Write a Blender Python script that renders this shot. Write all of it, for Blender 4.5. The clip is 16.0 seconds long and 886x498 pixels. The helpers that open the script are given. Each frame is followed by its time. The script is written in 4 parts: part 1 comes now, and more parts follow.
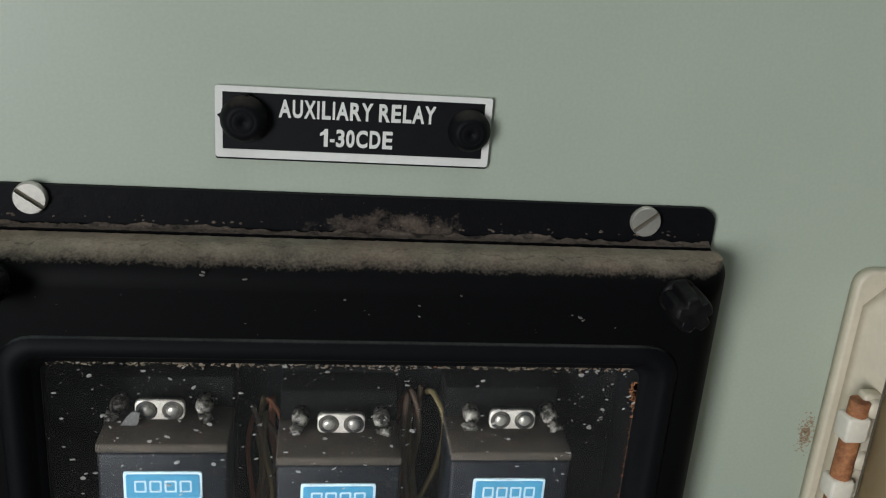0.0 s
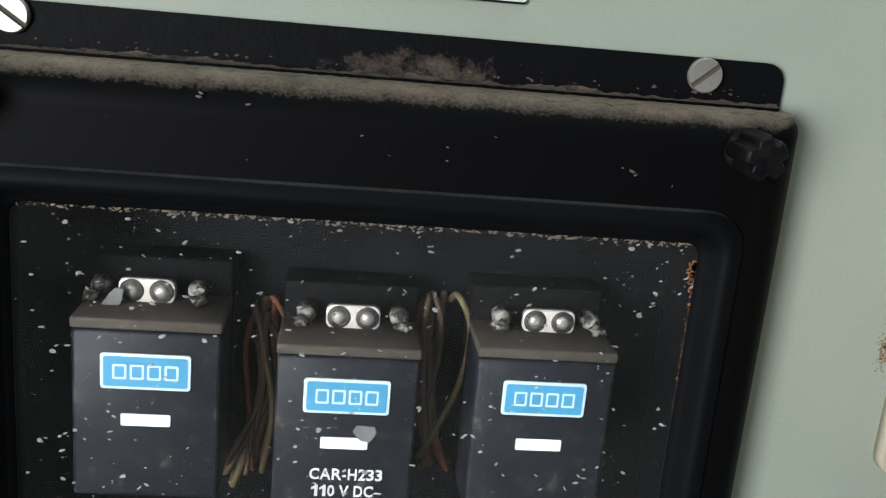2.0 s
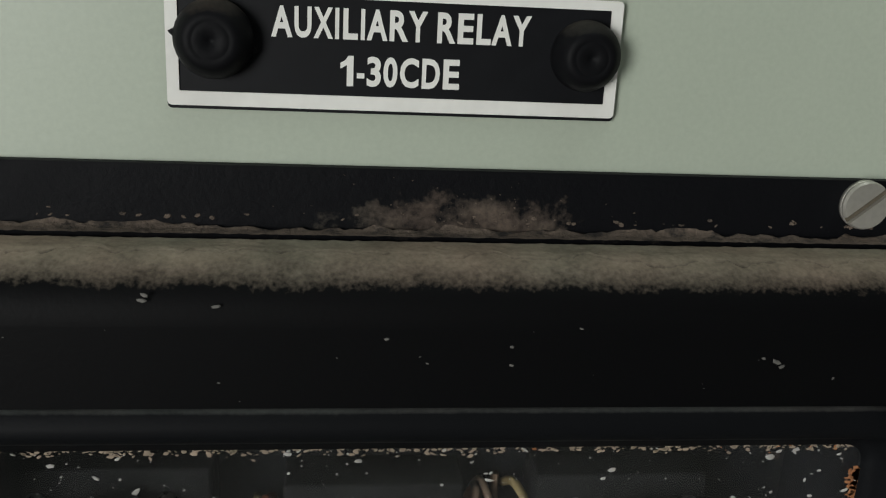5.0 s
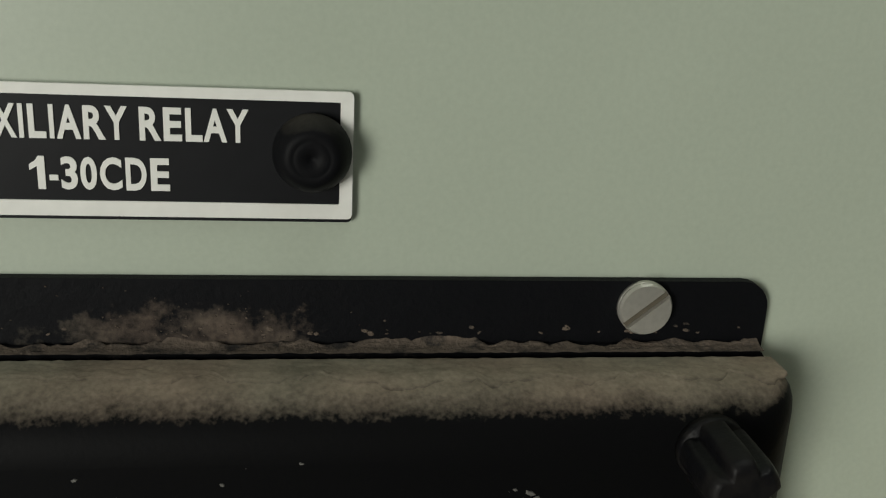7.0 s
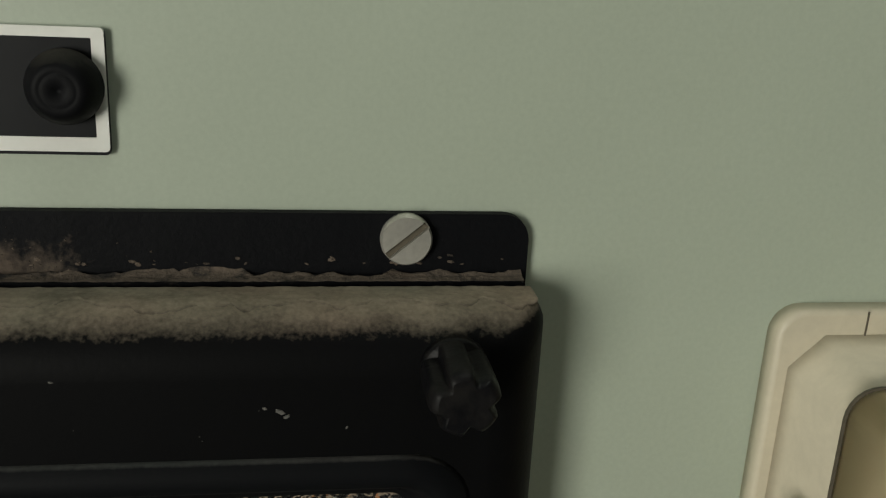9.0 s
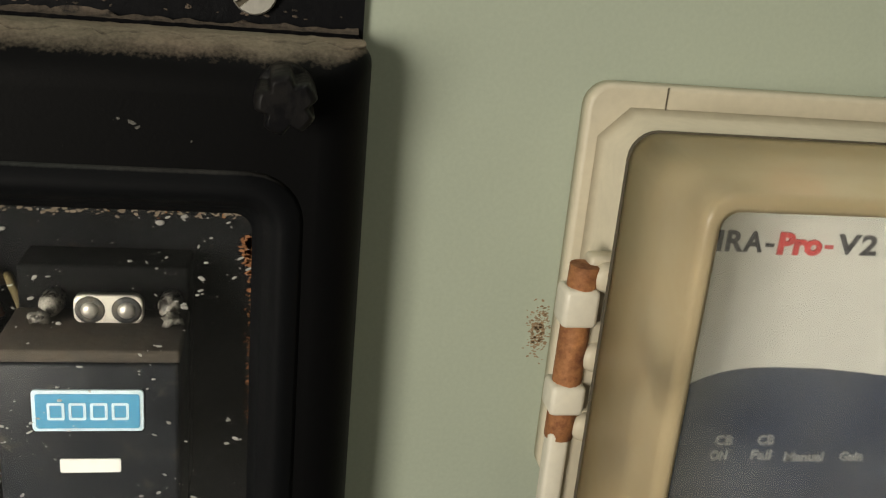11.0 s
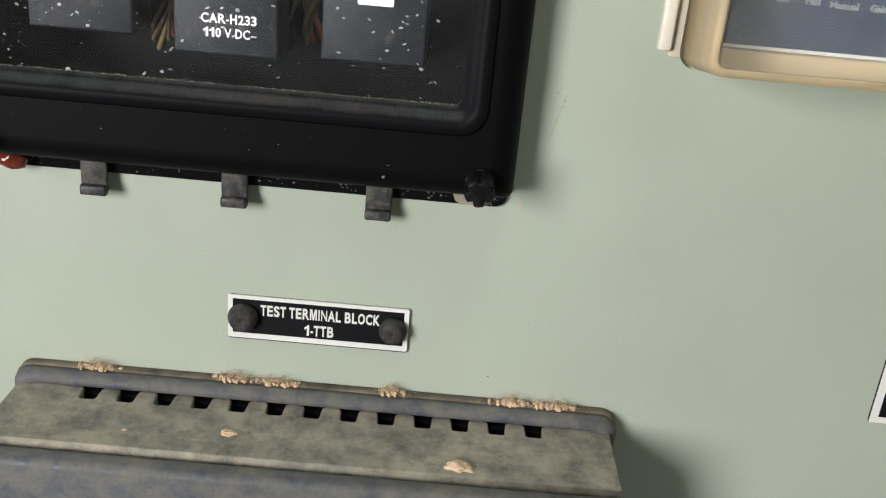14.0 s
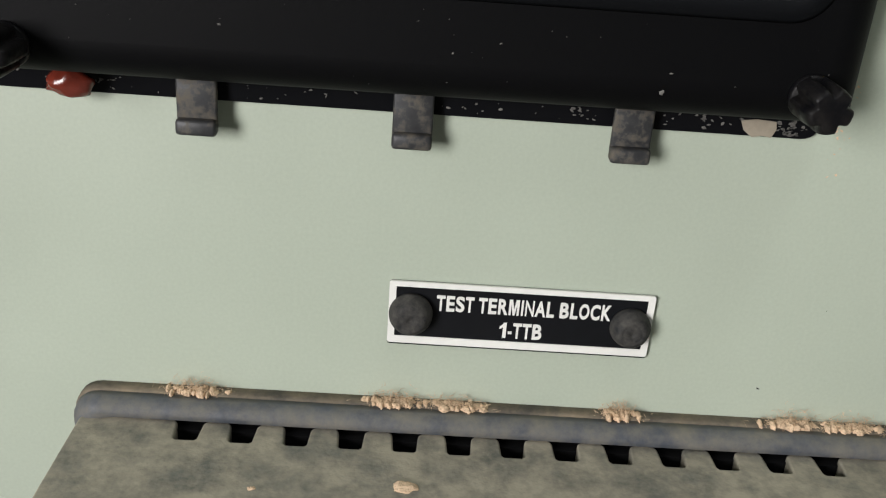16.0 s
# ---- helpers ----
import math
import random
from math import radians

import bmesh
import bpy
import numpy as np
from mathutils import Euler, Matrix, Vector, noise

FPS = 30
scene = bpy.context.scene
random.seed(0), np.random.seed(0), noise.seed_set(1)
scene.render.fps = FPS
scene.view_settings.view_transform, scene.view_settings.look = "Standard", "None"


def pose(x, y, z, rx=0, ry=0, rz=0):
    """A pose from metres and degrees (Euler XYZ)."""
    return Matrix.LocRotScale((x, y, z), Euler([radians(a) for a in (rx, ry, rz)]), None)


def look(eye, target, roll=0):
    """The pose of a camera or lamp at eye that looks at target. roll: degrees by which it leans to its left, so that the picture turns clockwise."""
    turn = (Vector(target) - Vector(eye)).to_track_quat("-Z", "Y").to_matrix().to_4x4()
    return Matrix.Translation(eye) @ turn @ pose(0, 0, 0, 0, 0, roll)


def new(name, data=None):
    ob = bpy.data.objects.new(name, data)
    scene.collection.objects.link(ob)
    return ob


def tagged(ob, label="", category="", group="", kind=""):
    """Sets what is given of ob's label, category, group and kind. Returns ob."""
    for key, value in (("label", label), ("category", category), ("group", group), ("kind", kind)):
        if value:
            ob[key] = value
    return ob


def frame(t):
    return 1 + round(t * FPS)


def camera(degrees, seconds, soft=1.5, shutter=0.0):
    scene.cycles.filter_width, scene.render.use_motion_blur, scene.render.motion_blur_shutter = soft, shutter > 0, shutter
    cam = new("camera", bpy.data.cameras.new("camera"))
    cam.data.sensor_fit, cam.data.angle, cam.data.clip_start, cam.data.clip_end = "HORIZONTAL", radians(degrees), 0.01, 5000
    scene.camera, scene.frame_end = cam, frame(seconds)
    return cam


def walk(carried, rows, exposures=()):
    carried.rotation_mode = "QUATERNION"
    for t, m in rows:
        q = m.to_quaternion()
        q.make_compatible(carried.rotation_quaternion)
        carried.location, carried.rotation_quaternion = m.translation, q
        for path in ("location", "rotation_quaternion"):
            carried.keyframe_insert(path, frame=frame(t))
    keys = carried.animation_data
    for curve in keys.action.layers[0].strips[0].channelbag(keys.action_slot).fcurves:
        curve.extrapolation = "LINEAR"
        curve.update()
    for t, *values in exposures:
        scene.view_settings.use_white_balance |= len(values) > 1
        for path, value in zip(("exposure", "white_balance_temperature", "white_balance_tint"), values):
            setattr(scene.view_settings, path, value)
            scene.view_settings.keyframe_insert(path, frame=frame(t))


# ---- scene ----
cam = camera(50, 16.0, soft=1.2)
PATH = [
    (0, (-0.0096, -0.2741, 0.0664), (0.0294, 0.0040, -0.0392), 4.50),
    (0.5, (-0.0077, -0.2803, 0.0557), (0.0319, -0.0002, -0.0441), 5.16),
    (1, (-0.0004, -0.2805, 0.0472), (0.0406, 0.0003, -0.0501), 5.61),
    (1.5, (0.0036, -0.2771, 0.0113), (0.0392, 0.0077, -0.0761), 5.52),
    (2, (-0.0057, -0.2601, -0.0101), (0.0270, 0.0279, -0.0876), 5.17),
    (2.5, (-0.0214, -0.2378, -0.0022), (0.0120, 0.0515, -0.0741), 5.96),
    (3, (-0.0238, -0.2135, 0.0100), (0.0002, 0.0783, -0.0555), 4.27),
    (5.5, (-0.0083, -0.1702, 0.0214), (0.0288, 0.1103, -0.0781), 2.69),
    (6, (-0.0033, -0.1666, 0.0307), (0.0351, 0.1110, -0.0765), 2.72),
    (6.5, (0.0162, -0.1550, 0.0345), (0.0547, 0.1211, -0.0690), 3.43),
    (7, (0.0344, -0.1525, 0.0335), (0.0734, 0.1276, -0.0572), 2.98),
    (7.5, (0.0500, -0.1420, 0.0430), (0.0830, 0.1391, -0.0402), 2.47),
    (8, (0.0540, -0.1457, 0.0565), (0.0909, 0.1332, -0.0362), 2.80),
    (8.5, (0.0619, -0.1506, 0.0550), (0.1060, 0.1193, -0.0602), 3.80),
    (9, (0.0726, -0.1678, 0.0272), (0.1161, 0.1113, -0.0650), 2.92),
    (11.5, (0.1141, -0.2277, -0.0285), (0.1680, 0.0499, -0.1289), 5.79),
    (12, (0.1323, -0.2508, -0.0623), (0.1690, 0.0350, -0.1446), 5.98),
    (12.5, (0.1329, -0.2714, -0.0673), (0.1582, 0.0099, -0.1685), 6.35),
    (13, (0.1254, -0.2957, -0.0773), (0.1429, -0.0200, -0.1944), 6.46),
    (13.5, (0.1080, -0.3476, -0.0759), (0.1166, -0.0724, -0.1949), 5.96),
    (14, (0.0868, -0.3745, -0.0777), (0.0892, -0.0989, -0.1961), 5.29),
    (14.2, (0.0719, -0.3612, -0.0819), (0.0777, -0.0853, -0.1997), 5.95),
    (14.5, (0.0636, -0.3473, -0.0849), (0.0665, -0.0722, -0.2047), 5.14),
    (15, (0.0331, -0.3111, -0.1181), (0.0405, -0.0353, -0.2357), 4.65),
    (15.5, (0.0132, -0.2863, -0.1349), (0.0235, -0.0132, -0.2587), 4.86),
    (16, (0.0044, -0.2543, -0.1406), (0.0135, 0.0180, -0.2661), 4.38),
]
EXPOSURES = [(0, -0.14, 6150, 10), (0.5, 0.0, 6120, 10), (1.0, 0.08, 6100, 10), (2.0, 0.28, 6050, 11), (2.5, 0.12, 6150, 12), (3.0, -0.28, 6250, 10), (5.5, -0.06, 6450, 8), (6.0, -0.08, 6500, 7), (6.5, 0.08, 6550, 6), (7.5, -0.38, 6850, 5), (8.5, -0.24, 6800, 4),
             (9.0, -0.25, 6900, 4), (11.5, 0.06, 7500, 9), (12.0, 0.04, 7400, 9), (13.0, 0.36, 6700, 10), (13.5, 0.46, 6600, 11), (14.0, 0.76, 6450, 13), (16.0, 0.70, 6450, 13)]
walk(cam, [(t, look(eye, target, roll)) for t, eye, target, roll in PATH], EXPOSURES)

# ---- world and light ----
world = bpy.data.worlds.new("world")
scene.world = world
world.use_nodes = True
wn = world.node_tree
sky = wn.nodes.new("ShaderNodeTexSky")
sky.sky_type = 'NISHITA'
sky.sun_disc = False
sky.sun_elevation = radians(40)
sky.sun_rotation = radians(-100)
wn.links.new(sky.outputs[0], wn.nodes["Background"].inputs[0])
wn.nodes["Background"].inputs[1].default_value = 0.1


def area_lamp(name, eye, target, w, h, power, colour):
    data = bpy.data.lights.new(name, 'AREA')
    data.shape, data.size, data.size_y, data.energy, data.color = 'RECTANGLE', w, h, power, colour
    ob = new(name, data)
    ob.matrix_world = look(eye, target)
    return ob


area_lamp("window_light", (-0.78, -1.18, 0.02), (0.0, -1.02, -0.06), 0.56, 0.62, 20.5, (1.0, 0.985, 0.955))
area_lamp("tube_light", (0.30, -0.46, 1.42), (0.16, -0.44, 0.0), 1.2, 0.3, 5.5, (0.95, 1.0, 0.97))


# ---- materials ----
def material(name, colour, rough=0.5, metal=0.0, spread=0.12, grain=400.0, blotch=25.0, bump=0.15,
             second=None, second_cover=0.0, second_scale=60.0, spec=0.5, detail=5.0, blend=0.07):
    """A surface of one colour with fine grain and broad uneven patches, and a second colour (dust, rust) in ragged spots."""
    m = bpy.data.materials.new(name)
    m.use_nodes = True
    nt = m.node_tree
    b = nt.nodes["Principled BSDF"]
    geo = nt.nodes.new("ShaderNodeTexCoord")

    def noise_node(scale, det=4.0, rgh=0.6):
        n = nt.nodes.new("ShaderNodeTexNoise")
        n.inputs["Scale"].default_value, n.inputs["Detail"].default_value = scale, det
        n.inputs["Roughness"].default_value = rgh
        nt.links.new(geo.outputs["Object"], n.inputs["Vector"])
        return n

    fine, broad = noise_node(grain, 3.0), noise_node(blotch, detail)
    add = nt.nodes.new("ShaderNodeMath")
    add.operation = 'ADD'
    nt.links.new(fine.outputs["Fac"], add.inputs[0])
    nt.links.new(broad.outputs["Fac"], add.inputs[1])
    ramp = nt.nodes.new("ShaderNodeMapRange")
    ramp.inputs["From Min"].default_value, ramp.inputs["From Max"].default_value = 0.6, 1.4
    ramp.inputs["To Min"].default_value, ramp.inputs["To Max"].default_value = 1 - spread, 1 + spread
    nt.links.new(add.outputs[0], ramp.inputs["Value"])
    tint = nt.nodes.new("ShaderNodeVectorMath")
    tint.operation = 'SCALE'
    tint.inputs[0].default_value = colour
    nt.links.new(ramp.outputs[0], tint.inputs["Scale"])
    out = tint.outputs[0]
    rough_out = None
    if second:
        spots = noise_node(second_scale, 6.0, 0.7)
        cut = nt.nodes.new("ShaderNodeMapRange")
        mid = 0.68 - 0.36 * second_cover
        cut.inputs["From Min"].default_value, cut.inputs["From Max"].default_value = mid - blend, mid + blend + 0.02
        nt.links.new(spots.outputs["Fac"], cut.inputs["Value"])
        mix = nt.nodes.new("ShaderNodeMix")
        mix.data_type = 'RGBA'
        nt.links.new(cut.outputs[0], mix.inputs["Factor"])
        nt.links.new(out, mix.inputs["A"])
        mix.inputs["B"].default_value = (*second, 1)
        out = mix.outputs["Result"]
        rr = nt.nodes.new("ShaderNodeMapRange")
        rr.inputs["To Min"].default_value, rr.inputs["To Max"].default_value = rough, 0.95
        nt.links.new(cut.outputs[0], rr.inputs["Value"])
        nt.links.new(rr.outputs[0], b.inputs["Roughness"])
        rough_out = rr
    nt.links.new(out, b.inputs["Base Color"])
    if rough_out is None:
        rr = nt.nodes.new("ShaderNodeMapRange")
        rr.inputs["From Min"].default_value, rr.inputs["From Max"].default_value = 0.3, 0.7
        rr.inputs["To Min"].default_value, rr.inputs["To Max"].default_value = max(0, rough - 0.07), min(1, rough + 0.1)
        nt.links.new(broad.outputs["Fac"], rr.inputs["Value"])
        nt.links.new(rr.outputs[0], b.inputs["Roughness"])
    b.inputs["Metallic"].default_value = metal
    b.inputs["Specular IOR Level"].default_value = spec
    if bump:
        bp = nt.nodes.new("ShaderNodeBump")
        bp.inputs["Strength"].default_value, bp.inputs["Distance"].default_value = bump, 0.0006
        nt.links.new(add.outputs[0], bp.inputs["Height"])
        nt.links.new(bp.outputs[0], b.inputs["Normal"])
    return m


PAINT = material("pale_green_panel_paint", (0.42, 0.47, 0.385), 0.42, spread=0.07, grain=900, blotch=9, bump=0.025)
BLACK = material("black_lacquered_steel", (0.0045, 0.0048, 0.006), 0.6, spread=0.3, grain=700, bump=0.05,
                 second=(0.05, 0.042, 0.036), second_cover=0.03, second_scale=260, spec=0.08)


def settled_dust_or_highlight(name, black, dust, stain=None):
    """Black lacquer, paler on what faces up: settled dust, thick on top and thinning out over the edge, or the window
    lip's painted highlight; stain: a smear round a spot (x, z, wide, high).
    """
    m = bpy.data.materials.new(name)
    m.use_nodes = True
    nt = m.node_tree
    b = nt.nodes["Principled BSDF"]
    tc = nt.nodes.new("ShaderNodeTexCoord")

    def node(kind, **kw):
        n = nt.nodes.new(kind)
        for k, v in kw.items():
            n.inputs[k].default_value = v
        nt.links.new(tc.outputs["Object"], n.inputs["Vector"])
        return n

    def calc(op, a, c):
        n = nt.nodes.new("ShaderNodeMath")
        n.operation = op
        for k, v in enumerate((a, c)):
            if isinstance(v, (int, float)):
                n.inputs[k].default_value = v
            else:
                nt.links.new(v, n.inputs[k])
        return n.outputs[0]

    n1 = node("ShaderNodeTexNoise", Scale=110.0, Detail=8.0, Roughness=0.72)
    n2 = node("ShaderNodeTexNoise", Scale=1100.0, Detail=3.0)
    if stain:
        x, z, w, h = stain
        sep = nt.nodes.new("ShaderNodeSeparateXYZ")
        nt.links.new(tc.outputs["Object"], sep.inputs[0])
        dx = calc('DIVIDE', calc('SUBTRACT', sep.outputs["X"], x), w)
        dz = calc('DIVIDE', calc('SUBTRACT', sep.outputs["Z"], z), h)
        far = calc('ADD', calc('MULTIPLY', dx, dx), calc('MULTIPLY', dz, dz))
        level = calc('SUBTRACT', 0.70, calc('MULTIPLY', far, 0.45))
    else:
        geo = nt.nodes.new("ShaderNodeNewGeometry")
        sep = nt.nodes.new("ShaderNodeSeparateXYZ")
        nt.links.new(geo.outputs["Normal"], sep.inputs[0])
        level = calc('MULTIPLY', sep.outputs["Z"], 0.80)
    ragged = calc('MULTIPLY', calc('SUBTRACT', n1.outputs["Fac"], 0.5), 2.2 if stain else 0.55)
    if not stain:
        ragged = calc('MULTIPLY', ragged, calc('MAXIMUM', sep.outputs["Z"], 0.15))
    level = calc('ADD', level, ragged)
    level = calc('ADD', level, calc('MULTIPLY', calc('SUBTRACT', n2.outputs["Fac"], 0.5), 0.22))
    mr = nt.nodes.new("ShaderNodeMapRange")
    mr.inputs["From Min"].default_value, mr.inputs["From Max"].default_value = (0.42, 1.1) if stain else (0.46, 1.20)
    nt.links.new(level, mr.inputs["Value"])
    mix = nt.nodes.new("ShaderNodeMix")
    mix.data_type = 'RGBA'
    nt.links.new(mr.outputs[0], mix.inputs["Factor"])
    mix.inputs["A"].default_value = (*black, 1)
    # the dust itself changes from reddish to grey-green along the edge
    n3 = node("ShaderNodeTexNoise", Scale=22.0, Detail=5.0)
    hue = nt.nodes.new("ShaderNodeMix")
    hue.data_type = 'RGBA'
    span = nt.nodes.new("ShaderNodeMapRange")
    span.inputs["From Min"].default_value, span.inputs["From Max"].default_value = 0.35, 0.65
    nt.links.new(n3.outputs["Fac"], span.inputs["Value"])
    nt.links.new(span.outputs[0], hue.inputs["Factor"])
    hue.inputs["A"].default_value = (*dust, 1)
    hue.inputs["B"].default_value = (dust[0] * 0.86, dust[1] * 1.06, dust[2] * 1.06, 1)
    nt.links.new(hue.outputs["Result"], mix.inputs["B"])
    nt.links.new(mix.outputs["Result"], b.inputs["Base Color"])
    rr = nt.nodes.new("ShaderNodeMapRange")
    rr.inputs["To Min"].default_value, rr.inputs["To Max"].default_value = 0.55, 0.95
    nt.links.new(mr.outputs[0], rr.inputs["Value"])
    nt.links.new(rr.outputs[0], b.inputs["Roughness"])
    b.inputs["Specular IOR Level"].default_value = 0.09
    bp = nt.nodes.new("ShaderNodeBump")
    bp.inputs["Strength"].default_value, bp.inputs["Distance"].default_value = 0.35, 0.0006
    nt.links.new(level, bp.inputs["Height"])
    nt.links.new(bp.outputs[0], b.inputs["Normal"])
    return m


DUSTYBLACK = settled_dust_or_highlight("black_steel_with_settled_dust", (0.0023, 0.0024, 0.0028), (0.57, 0.44, 0.335))
SMEARED = settled_dust_or_highlight("black_steel_with_dust_smear", (0.0045, 0.0048, 0.006), (0.17, 0.12, 0.095), (0.012, -0.0310, 0.026, 0.0075))
CAPBLACK = settled_dust_or_highlight("black_plastic_with_settled_dust", (0.0048, 0.005, 0.006), (0.085, 0.068, 0.055))
CAPGREY = material("scuffed_grey_black_plastic", (0.016, 0.017, 0.018), 0.6, spread=0.35, grain=500, bump=0.3, spec=0.2,
                   second=(0.085, 0.08, 0.072), second_cover=0.42, second_scale=210, blend=0.16)
SILL = material("pale_brown_grit_and_glint", (0.30, 0.24, 0.18), 0.95, spread=0.4)
FLAKE = material("pale_torn_film", (0.16, 0.16, 0.155), 0.5, spread=0.3, grain=700, bump=0.3)
DUST = material("brown_dust", (0.115, 0.088, 0.068), 0.95, spread=0.45, grain=900, blotch=120, bump=0.9, second=(0.015, 0.013, 0.012), second_cover=0.3, second_scale=220)
STEEL = material("dull_nickel_steel", (0.55, 0.53, 0.48), 0.42, 0.7, spread=0.12, grain=900, bump=0.1)
WHITE = material("white_lacquer", (0.78, 0.78, 0.74), 0.4, spread=0.05, bump=0.03)
PLATE = material("black_engraved_laminate", (0.005, 0.0055, 0.007), 0.5, spread=0.2, bump=0.05, spec=0.2)
KNOB = material("black_moulded_plastic", (0.005, 0.005, 0.006), 0.34, spread=0.3, grain=900, bump=0.15, spec=0.13,
                second=(0.016, 0.014, 0.012), second_cover=0.15, second_scale=160, blend=0.2)
RELAY = material("dark_grey_relay_plastic", (0.0075, 0.0095, 0.0135), 0.5, spread=0.3, bump=0.1, spec=0.3,
                 second=(0.08, 0.072, 0.06), second_cover=0.1, second_scale=200)
BLUE = material("blue_badge_print", (0.06, 0.28, 0.46), 0.4, spread=0.08, bump=0.0)
CREAM = material("aged_cream_plastic", (0.60, 0.54, 0.42), 0.45, spread=0.08, blotch=40, bump=0.05)
TTB = material("dusty_grey_moulded_plastic", (0.115, 0.114, 0.098), 0.7, spread=0.4, grain=260, bump=0.5,
               second=(0.33, 0.30, 0.23), second_cover=0.6, second_scale=75, blend=0.13)
TTBBLUE = material("blue_grey_moulded_plastic", (0.060, 0.067, 0.080), 0.5, spread=0.3, bump=0.25,
                   second=(0.16, 0.15, 0.125), second_cover=0.48, second_scale=90, blend=0.13)
TTBBROWN = material("brown_dusted_plastic", (0.075, 0.066, 0.055), 0.8, spread=0.35, bump=0.5,
                    second=(0.23, 0.185, 0.13), second_cover=0.5, second_scale=80, blend=0.13)
DARK = material("matt_black", (0.006, 0.006, 0.0065), 0.8, spread=0.2, spec=0.1)
RELAYLID = material("dusty_relay_cap", (0.026, 0.022, 0.019), 0.8, spread=0.3, bump=0.35,
                    second=(0.088, 0.070, 0.052), second_cover=0.6, second_scale=120, blend=0.2)
PALEBLUE = material("pale_blue_print", (0.55, 0.68, 0.75), 0.45, spread=0.06, bump=0.0)
BRIGHT = material("bright_steel", (0.82, 0.77, 0.69), 0.35, 0.3, spread=0.12, bump=0.1)
CLEARISH = material("dusty_clear_plastic", (0.05, 0.046, 0.04), 0.25, spread=0.4, bump=0.4,
                    second=(0.36, 0.34, 0.30), second_cover=0.4, second_scale=400)
CLIP = material("worn_grey_steel", (0.045, 0.046, 0.048), 0.5, 0.4, spread=0.25, bump=0.2,
                second=(0.14, 0.125, 0.10), second_cover=0.4, second_scale=200)
SEAL = material("dull_red_wax", (0.14, 0.024, 0.014), 0.18, spread=0.3, bump=0.2)
PAPER = material("pale_paper", (0.30, 0.26, 0.20), 0.8, spread=0.15)
DULLFLECK = material("dull_dirt_flecks", (0.13, 0.125, 0.115), 0.85, spread=0.5)
FLECK = material("pale_dirt_flecks", (0.42, 0.41, 0.385), 0.85, spread=0.5)
FLUFF = material("pale_brown_fluff", (0.64, 0.47, 0.315), 0.95, spread=0.3, grain=900, blotch=150, bump=0.9)
WIRE_Y = material("yellow_wire_insulation", (0.12, 0.09, 0.035), 0.75, spread=0.15)
WIRE_R = material("red_wire_insulation", (0.20, 0.065, 0.028), 0.75, spread=0.15)
WIRE_B = material("brown_wire_insulation", (0.10, 0.065, 0.04), 0.75, spread=0.15)
SEAM = material("dirty_seam", (0.10, 0.085, 0.06), 0.8, spread=0.2)
FACE = material("pale_grey_front_plate", (0.52, 0.53, 0.50), 0.45, spread=0.05, bump=0.0)
FAINT = material("faded_white_print", (0.2, 0.21, 0.225), 0.5, spread=0.2, bump=0.0)
# the lip's soft highlight is painted: grey on upward faces, over light dust
LIP = settled_dust_or_highlight("rolled_black_edge_painted_highlight", (0.0045, 0.005, 0.006), (0.12, 0.115, 0.108))
NAVY = material("dark_blue_print", (0.014, 0.024, 0.054), 0.4, spread=0.12, bump=0.0)
INK = material("black_ink", (0.03, 0.03, 0.035), 0.5, spread=0.1, bump=0.0)
REDINK = material("red_ink", (0.5, 0.05, 0.05), 0.5, spread=0.1, bump=0.0)
PRINT = material("white_print", (0.7, 0.7, 0.68), 0.5, spread=0.1, bump=0.0)
IVORY = material("white_hinge_plastic", (0.72, 0.68, 0.58), 0.4, spread=0.08, blotch=60, bump=0.03)
RUST = material("rusty_brown_pin", (0.42, 0.18, 0.07), 0.65, spread=0.4, grain=500, blotch=90, bump=0.4,
                second=(0.13, 0.04, 0.018), second_cover=0.45, second_scale=120, blend=0.12)
STAIN = material("thin_rust_stain", (0.32, 0.22, 0.135), 0.8, spread=0.2)


def see_through(name, colour, rough, film, film_amount, film_scale, weight=1.0):
    """Clear sheet with a thin uneven film of dirt."""
    m = bpy.data.materials.new(name)
    m.use_nodes = True
    nt = m.node_tree
    b = nt.nodes["Principled BSDF"]
    b.inputs["Base Color"].default_value = (*colour, 1)
    b.inputs["Roughness"].default_value = rough
    b.inputs["Transmission Weight"].default_value = weight
    b.inputs["IOR"].default_value = 1.45
    if film_amount:
        geo = nt.nodes.new("ShaderNodeTexCoord")
        n = nt.nodes.new("ShaderNodeTexNoise")
        n.inputs["Scale"].default_value, n.inputs["Detail"].default_value = film_scale, 6.0
        nt.links.new(geo.outputs["Object"], n.inputs["Vector"])
        mr = nt.nodes.new("ShaderNodeMapRange")
        mr.inputs["From Min"].default_value, mr.inputs["From Max"].default_value = 0.3, 0.75
        mr.inputs["To Min"].default_value, mr.inputs["To Max"].default_value = film_amount * 0.35, film_amount
        nt.links.new(n.outputs["Fac"], mr.inputs["Value"])
        d = nt.nodes.new("ShaderNodeBsdfDiffuse")
        d.inputs["Color"].default_value = (*film, 1)
        mix = nt.nodes.new("ShaderNodeMixShader")
        nt.links.new(mr.outputs[0], mix.inputs[0])
        nt.links.new(b.outputs[0], mix.inputs[1])
        nt.links.new(d.outputs[0], mix.inputs[2])
        nt.links.new(mix.outputs[0], nt.nodes["Material Output"].inputs["Surface"])
    return m


